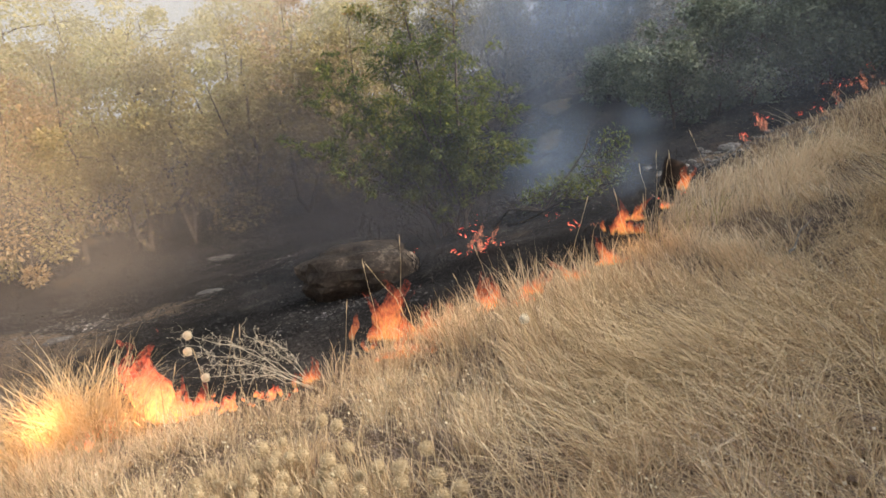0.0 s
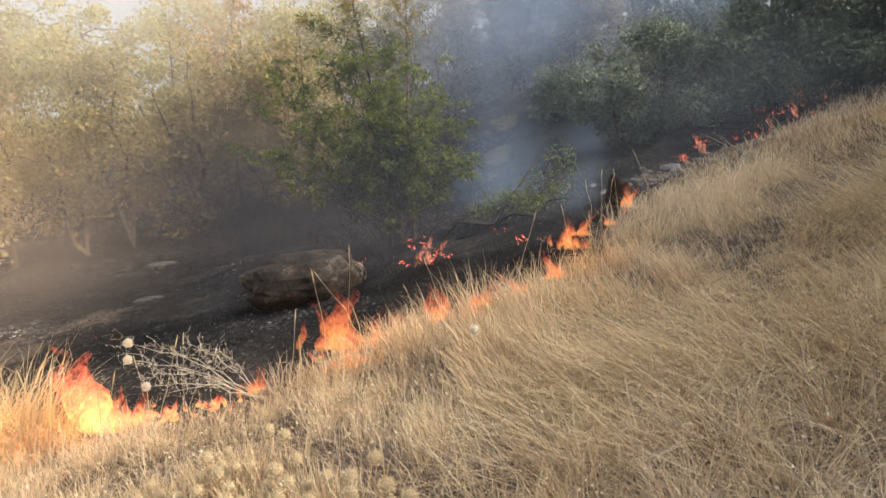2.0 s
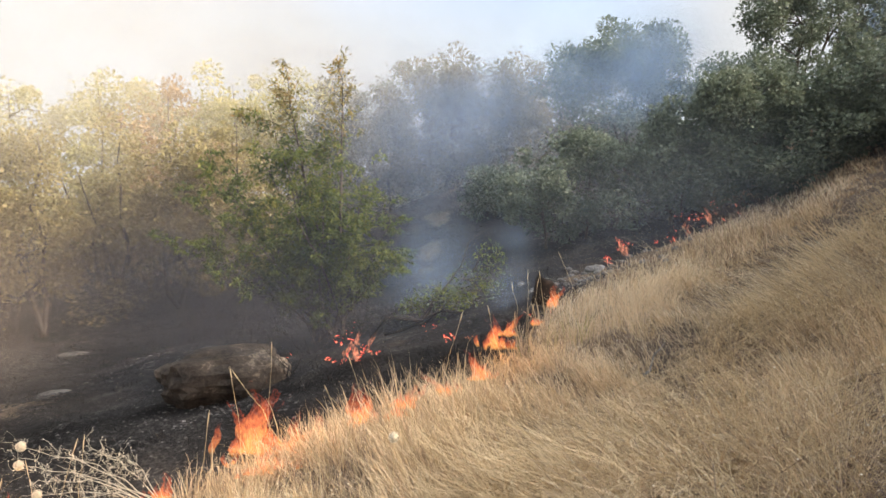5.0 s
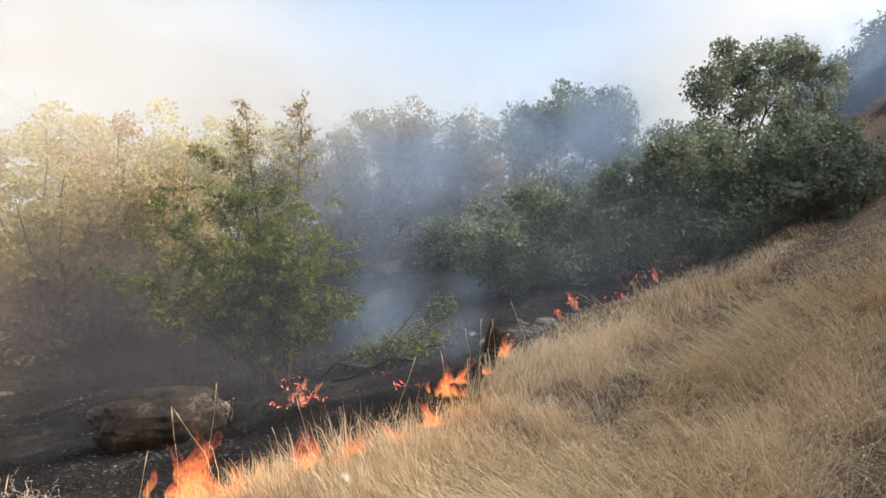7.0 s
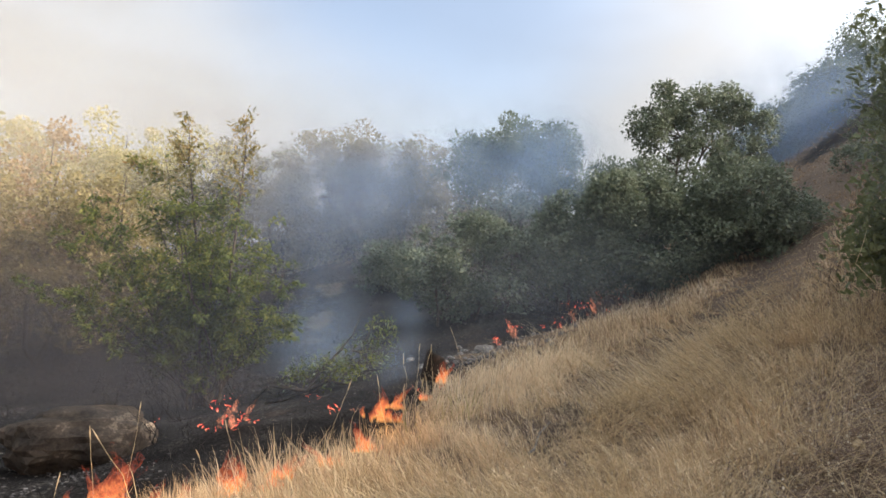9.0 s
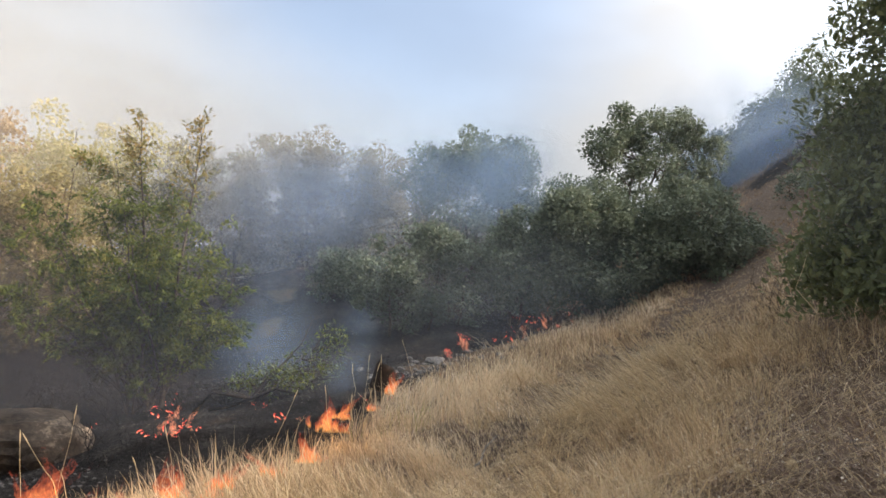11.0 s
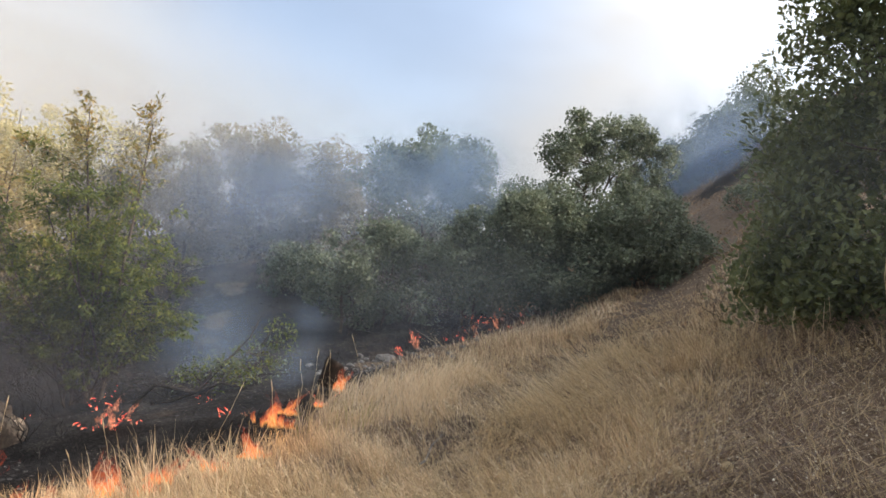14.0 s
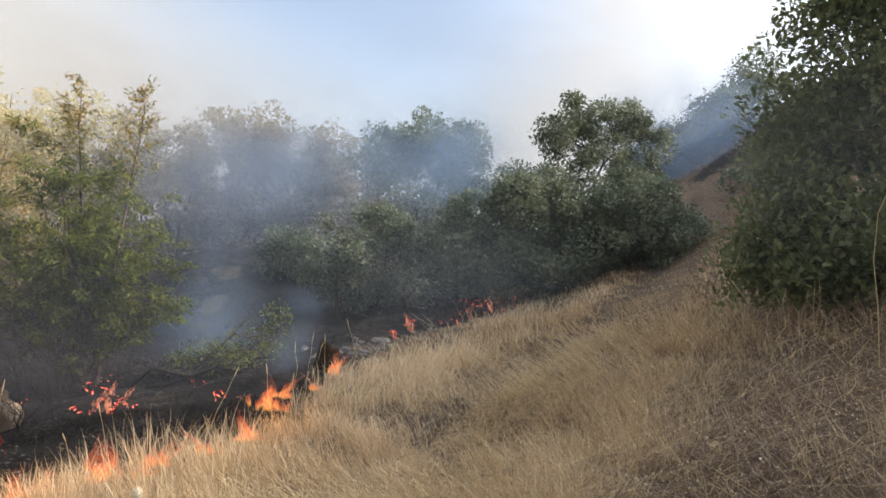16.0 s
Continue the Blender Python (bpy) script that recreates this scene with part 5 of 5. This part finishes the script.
for k, (x, y, h) in enumerate(((15.6, 13.2, 0.9), (12.9, 12.3, 0.7), (16.8, 13.6, 1.1), (14.6, 11.4, 0.8))):
    plant("oak_bush", (x, y), [(0, 0, h * 0.5, h * 0.7, h * 0.6, h * 0.45, 2), (0.3 * h, 0, h * 0.8, h * 0.3, h * 0.3, h * 0.25, 0.6)], [(0, 0, 0.1, 0, h), (0, 0, -0.3 * h, 0, 0.7 * h)], LEAF4, 0.10, 900,
          LEAF_OAK, "low oak shrub beside the track near the ridge", "bush", 400 + k, OAKS, 0.12, 0.0, None, 0.015, None, 0.4, 20)


def bare_shrub(at, h, seed, label, bark=None):
    r = np.random.default_rng(seed)
    z = float(drop(*at))
    root = thing("bare_shrub", (at[0], at[1], z), label, "shrub")
    for _ in range(7):
        tip = np.array([r.normal() * 0.35 * h - 0.3 * h, r.normal() * 0.3 * h, h * r.uniform(0.6, 1.0)])
        line = bent((0, 0, -0.05), tip, r, 6, 0.05)
        part_of("stem", *tube(line, np.linspace(1, 0.3, 6) * 0.006, 5), bark or BARK, root, "", True)
        tagged(part_of("twigs", *joined([tube(bent(line[k], line[k] + r.normal(size=3) * 0.12 * h + np.array([0, 0, 0.12 * h]), r, 4, 0.05), np.linspace(1, 0.4, 4) * 0.003, 4) for k in (2, 3, 4, 4, 5)]), bark or BARK, root, "", True), kind="stuff")


bare_shrub((7.3, 6.3), 0.8, 3, "bare twiggy shrub beside the track")
for k, (x, y, h) in enumerate(((-0.7, 9.3, 0.8), (0.6, 10.0, 0.7), (-0.1, 9.8, 0.9), (-0.35, 8.5, 0.55), (1.2, 9.9, 0.5))):
    bare_shrub((x, y), h, 20 + k, "scorched bare shoots at the young tree's foot", CHAR_WOOD)


def tuft(at, n, h, seed, material, label):
    r = np.random.default_rng(seed)
    x, y = at[0] + r.normal(size=n) * 0.14, at[1] + r.normal(size=n) * 0.12
    v, f = blades(x, y, h * r.uniform(0.4, 1.15, n), 0.006 * r.uniform(0.6, 1.5, n), np.arctan2(y - at[1], x - at[0]) + r.normal(size=n) * 0.8, r.uniform(0.05, 0.65, n), r, 1.25, 0.9)
    o = np.array([at[0], at[1], float(drop(*at))])
    ob = part_of("grass_tuft", v - o, f, material)
    ob.location = o
    return tagged(ob, label, "grass tuft", "pale grass tufts", "stuff")


for k, (x, y, n, h) in enumerate(((-2.95, 5.0, 700, 0.9), (-2.7, 4.85, 420, 0.7), (-3.3, 5.1, 500, 0.85), (-3.6, 4.95, 420, 0.7), (-3.1, 4.7, 400, 0.6))):
    tuft((x, y), n, h, 300 + k, STRAW_PALE, "tall pale grass tuft glowing beside the flames")


# ---- fire ----
def tongue(h, w, r, sides=8, rings=11):
    """One flame tongue, closed, pinched and swaying: verts, tris and height along it."""
    t = np.linspace(0, 1, rings)
    prof = w * (0.25 + 0.75 * np.sin(math.pi * np.clip(t * 0.9 + 0.18, 0, 1)) ** 0.8) * (1 - t) ** 0.55
    ph = r.uniform(0, 6, 4)
    cx = h * (0.16 * np.sin(t * 5 + ph[0]) + 0.10 * np.sin(t * 11 + ph[1])) * t
    cy = h * (0.12 * np.sin(t * 5 + ph[2]) + 0.06 * np.sin(t * 12 + ph[3])) * t
    a = np.linspace(0, 2 * math.pi, sides, endpoint=False)
    rad = prof[:, None] * (1 + 0.35 * np.sin(a[None] * 2 + 9 * t[:, None] + ph[0]) + 0.2 * np.sin(a[None] * 3 - 13 * t[:, None] + ph[2]))
    v = np.stack([cx[:, None] + rad * np.cos(a), cy[:, None] + rad * np.sin(a) * 0.8, np.broadcast_to(h * t[:, None], rad.shape)], -1).reshape(-1, 3)
    i = np.arange((rings - 1) * sides)
    p, q = i, i // sides * sides + (i % sides + 1) % sides
    f = np.concatenate([np.stack([p, q, q + sides], 1), np.stack([p, q + sides, p + sides], 1)])
    return v, f, np.repeat(t, sides)


def embers(at, height, width, count, seed, label):
    """Burning twigs and leaves: small glowing scraps of flame at many heights."""
    r = np.random.default_rng(seed)
    root = thing("flame", (at[0], at[1], float(drop(at[0], at[1]))), label, "fire", "embers among the twigs")
    left = count
    while left > 0:
        c = np.array([r.choice((-1.0, -0.3, 0.15, 0.9)) * width + r.normal() * 0.03, r.normal() * width * 0.3, height * r.uniform(0, 0.8) ** 1.5])
        step = np.array([r.normal() * 0.025, r.normal() * 0.02, r.uniform(-0.02, 0.06)])
        for _ in range(min(left, int(r.integers(2, 6)))):
            h = 0.012 + 0.075 * r.uniform() ** 2.2
            v, f, t = tongue(h, 0.002 + h * r.uniform(0.02, 0.09), r, 5, 6)
            v = v @ np.array(Euler((r.normal() * 0.7, r.normal() * 1.1, 0)).to_matrix()).T
            part_of("tongue", v + np.array([c[0], c[1], max(0.0, c[2])]), f, EMBER, root, "", True, ("height", t))
            c = c + step * 0.7 + r.normal(size=3) * 0.018
            left -= 1
    return root


def fire(at, height, width, count, seed, label, material=None, lift=0.07, base=3):
    """A ragged flame: a few tall licks that lean together, low ones round them."""
    r = np.random.default_rng(seed)
    root = thing("flame", (at[0], at[1], float(drop(at[0], at[1])) + lift), label, "fire", "flames along the burning edge")
    lean = r.normal() * 0.25
    for _ in range(base if height > 0.15 else 0):
        v, f, t = tongue(height * r.uniform(0.35, 0.6), width * r.uniform(0.16, 0.3), r, 10)
        v = v * np.array([1.5, 0.6, 1]) + np.array([r.normal() * width * 0.4, r.normal() * 0.05, -0.03])
        part_of("tongue", v, f, material or FLAME, root, "", True, ("height", t))
    for k in range(count):
        tall = k < max(1, count // 4)
        h = height * (r.uniform(0.75, 1.2) if tall else r.uniform(0.2, 0.6))
        v, f, t = tongue(h, h * r.uniform(0.07, 0.17) + 0.008, r)
        v[:, 0] += (lean + r.normal() * 0.25) * v[:, 2]
        t = t if base else t * 0.45
        v = v + np.array([r.normal() * width * (0.12 if tall else 0.5), r.normal() * width * 0.18, r.uniform(-0.05, 0.0) if base else height * r.uniform(0, 0.7)])
        part_of("tongue", v, f, material or FLAME, root, "", True, ("height", t))
    return root


def firelight(at, watts, size):
    """The glow of a burning clump, as it falls on the grass round it."""
    d = bpy.data.lights.new("firelight", "POINT")
    d.energy, d.color, d.shadow_soft_size = watts, (1.0, 0.50, 0.16), size
    ob = new("firelight", d)
    ob.location = (at[0], at[1], float(drop(*at)) + 0.32)


for k, (x, y, h, w, n) in enumerate(((0.43, 8.0, 0.34, 0.06, 9), (0.6, 8.05, 0.2, 0.05, 4), (0.3, 8.15, 0.2, 0.05, 3), (1.7, 7.35, 0.08, 0.15, 4), (4.75, 9.95, 0.26, 0.14, 8), (6.3, 10.75, 0.2, 0.25, 8), (6.95, 11.15, 0.3, 0.2, 8))):
    fire((x, y), h, w, n, 80 + k, "small ragged red flame in burning twigs", RED_FLAME, 0.02, 0)
firelight((-2.35, 4.98), 28.0, 0.16)
firelight((-3.1, 4.75), 22.0, 0.16)
firelight((-0.4, 4.95), 6.0, 0.14)
firelight((1.5, 5.55), 6.0, 0.12)
fire((-0.3, 4.65), 0.22, 0.3, 7, 29, "orange flames creeping into dry grass", None, 0.06)
fire((0.55, 4.95), 0.26, 0.15, 8, 30, "low orange flames in the grass edge", None, 0.1)
fire((-2.3, 5.02), 0.68, 0.26, 24, 5, "tall yellow-orange flames in burning dry grass", BLAZE)
fire((-2.05, 4.9), 0.24, 0.4, 9, 11, "low yellow flames in burning dry grass", BLAZE)
fire((-3.05, 4.92), 0.42, 0.6, 14, 8, "low yellow-orange flames at the foot of a tuft", BLAZE)
fire((-1.7, 4.8), 0.13, 0.4, 20, 9, "low yellow-orange flames in dry grass", BLAZE)
fire((-2.75, 4.72), 0.13, 0.35, 18, 12, "low yellow-orange flames in dry grass", BLAZE)
fire((-1.35, 4.68), 0.11, 0.3, 16, 13, "low yellow-orange flames in dry grass", BLAZE)
fire((-1.12, 4.75), 0.3, 0.1, 5, 25, "narrow orange flame beside the dry thistle")
fire((-0.5, 5.2), 0.55, 0.3, 17, 2, "orange flames licking over dry grass")
fire((-0.2, 4.9), 0.34, 0.45, 12, 24, "low orange flames behind dry stalks")
fire((0.3, 4.95), 0.42, 0.12, 8, 21, "narrow orange flame in the grass edge", None, 0.1)
fire((0.66, 4.95), 0.24, 0.2, 9, 3, "low orange flames in the grass edge", None, 0.18)
fire((0.98, 5.1), 0.24, 0.2, 8, 26, "low orange flames in the grass edge", None, 0.18)
fire((1.28, 5.25), 0.25, 0.2, 9, 22, "low orange flames in the grass edge", None, 0.18)
fire((1.62, 6.0), 0.33, 0.13, 12, 4, "bright orange flame in tall grass", None, 0.2)
fire((1.82, 6.3), 0.26, 0.12, 8, 27, "low orange flame in tall grass", None, 0.2)
fire((2.3, 6.9), 0.18, 0.14, 6, 23, "small orange flame in the grass edge", None, 0.05)
fire((2.72, 7.55), 0.34, 0.1, 8, 6, "small flame beside the charred stump")
for k, (x, y, h, w, n) in enumerate(((4.5, 9.9, 0.25, 0.2, 20), (4.85, 10.1, 0.45, 0.15, 14), (5.4, 10.4, 0.2, 0.4, 14), (6.0, 10.7, 0.3, 0.3, 20), (6.5, 10.9, 0.5, 0.25, 14), (6.95, 11.2, 0.7, 0.25, 16), (7.5, 11.3, 0.6, 0.2, 10))):
    embers((x, y), h, w, n, 40 + k, "small red flames along the bushes' foot")
for k, (x, y, h, w, n) in enumerate(((0.42, 8.05, 0.42, 0.07, 36), (0.6, 8.1, 0.15, 0.1, 14), (0.22, 8.3, 0.4, 0.06, 12), (1.5, 8.9, 0.15, 0.25, 10), (-0.5, 8.9, 0.2, 0.15, 10), (1.7, 7.3, 0.12, 0.3, 14))):
    embers((x, y), h, w, n, 60 + k, "red embers and small flames at the young tree's foot")
embers((2.3, 7.3), 0.2, 0.3, 8, 70, "small flames in the grass edge")


# ---- smoke ----
def smoke(at, size, n, material, label, seed, face=None, spread=3.0, tilt=0.0):
    """A drift of smoke: soft-rimmed, billowing veils one behind another."""
    r = np.random.default_rng(seed)
    root = thing("smoke", at, label, "smoke", "", "")
    out = math.atan2(at[0], at[1]) if face is None else radians(face)
    nu, nv = 22, 22
    a, b = np.meshgrid(np.linspace(-1, 1, nu), np.linspace(-1, 1, nv), indexing="ij")
    for k in range(n):
        turn = -out + r.normal() * 0.12
        depth = spread * ((k + 0.5) / n - 0.5)
        bulge = 0.25 * size[0] * (wave(a * 2, b * 2, 1.3, r.uniform(0, 9)) * 0.4 - 0.5 * (a * a + b * b))
        px, pz = a * size[0] * r.uniform(0.8, 1.1) + r.normal() * size[0] * 0.1 + tilt * b * size[1], b * size[1] * r.uniform(0.85, 1.1)
        py = depth - bulge * 0.5
        v = np.stack([px * math.cos(turn) - py * math.sin(turn), px * math.sin(turn) + py * math.cos(turn), pz], -1)
        rim = np.clip(1 - np.sqrt(a * a + b * b), 0, 1)
        part_of("veil", v, grid_tris(nu, nv), material, root, "", True, ("thick", rim * rim * (3 - 2 * rim)))
    return root


smoke((3.4, 16.6, 3.0), (4.6, 2.6), 5, SMOKE_DIM, "blue-grey smoke darkened for shade over the burnt slope", 1, None, 3.0, 0.3)
smoke((5.0, 20.0, 4.6), (4.2, 2.6), 4, SMOKE_BLUE, "blue smoke rising before the wood", 14, None, 2.0, 0.3)
smoke((1.9, 14.0, 0.6), (0.9, 2.4), 2, SMOKE_BLUE, "thin wisp of blue smoke rising from the hollow", 12, None, 1.0, 0.25)
smoke((2.0, 11.4, 0.5), (1.2, 1.7), 5, SMOKE_BLUE, "thin blue smoke curling up beside the sapling", 7, None, 1.0)
smoke((4.15, 13.9, 1.0), (0.7, 2.0), 4, SMOKE_BLUE, "thin blue smoke rising between two bushes", 16, None, 0.8, 0.15)
smoke((8.5, 17.3, 5.0), (3.2, 2.3), 9, SMOKE_BLUE, "pale blue smoke drifting before the broad oak", 2, None, 2.4)
smoke((20.2, 19.6, 8.0), (5.2, 4.2), 6, SMOKE_DIM, "blue smoke darkened for shade over the ridge", 3)
smoke((20.8, 20.2, 8.6), (5.0, 4.4), 4, SMOKE_BLUE, "blue smoke over the ridge", 20)
smoke((-5.0, 23.2, 5.0), (17.0, 6.5), 1, SMOKE_WARM, "thin sun-tinted haze among the oaks", 4, None, 1.5)
smoke((-9.6, 14.8, 0.8), (4.0, 3.0), 2, SMOKE_TAN, "tan sun-tinted smoke drifting low before the wood", 17, None, 1.5)
smoke((-5.2, 7.4, 0.0), (3.4, 1.8), 2, SMOKE_DUST, "dusty smoke creeping over the burnt ground", 19, None, 0.8)
smoke((4.0, 24.3, 6.0), (11.0, 5.0), 1, SMOKE_PALE, "pale haze hanging among the oaks", 18, None, 1.0)
smoke((-7.0, 16.8, 5.0), (9.0, 4.8), 2, SMOKE_WARM, "sun-tinted haze in front of the oaks", 15, None, 1.0)
smoke((-4.0, 28.7, 6.5), (24.0, 8.5), 1, SMOKE_WARM, "thick pale sun-tinted haze at the back of the wood", 8, None, 1.5)
# dark veils: low smoke, and the shade in the hollow and under the tree
smoke((-3.0, 13.2, 0.3), (4.6, 2.4), 5, SMOKE_SHADE, "low smoke darkened for shade over the burnt ground", 5)
smoke((-0.6, 9.7, 0.0), (2.2, 1.2), 3, SMOKE_SHADE, "smoke veils darkened for shade round the young tree's foot", 21, None, 0.8)
smoke((0.5, 8.6, 1.0), (6.5, 4.5), 2, SMOKE_THIN, "faint smoke hanging over the burning edge", 10, 5, 0.8)
# two thin haze veils, added to lift the dark tones of the bushes
smoke((5.0, 3.5, 3.0), (3.0, 2.0), 1, SMOKE_THIN, "faint haze veil added to lift the oak bush's dark tones", 13, None, 0.4)
smoke((5.8, 9.6, 1.5), (3.2, 1.8), 2, SMOKE_THIN, "faint smoke drifting before the bushes", 22, None, 0.6)
smoke((-4.3, 9.4, 0.1), (2.6, 2.1), 2, SMOKE_HAZE, "sun-tinted dusty smoke drifting over the burnt ground", 23, None, 1.2)
smoke((2.55, 8.7, 0.55), (0.4, 0.7), 3, SMOKE_BLUE, "small curl of blue smoke behind the charred stump", 24, None, 0.3, 0.3)
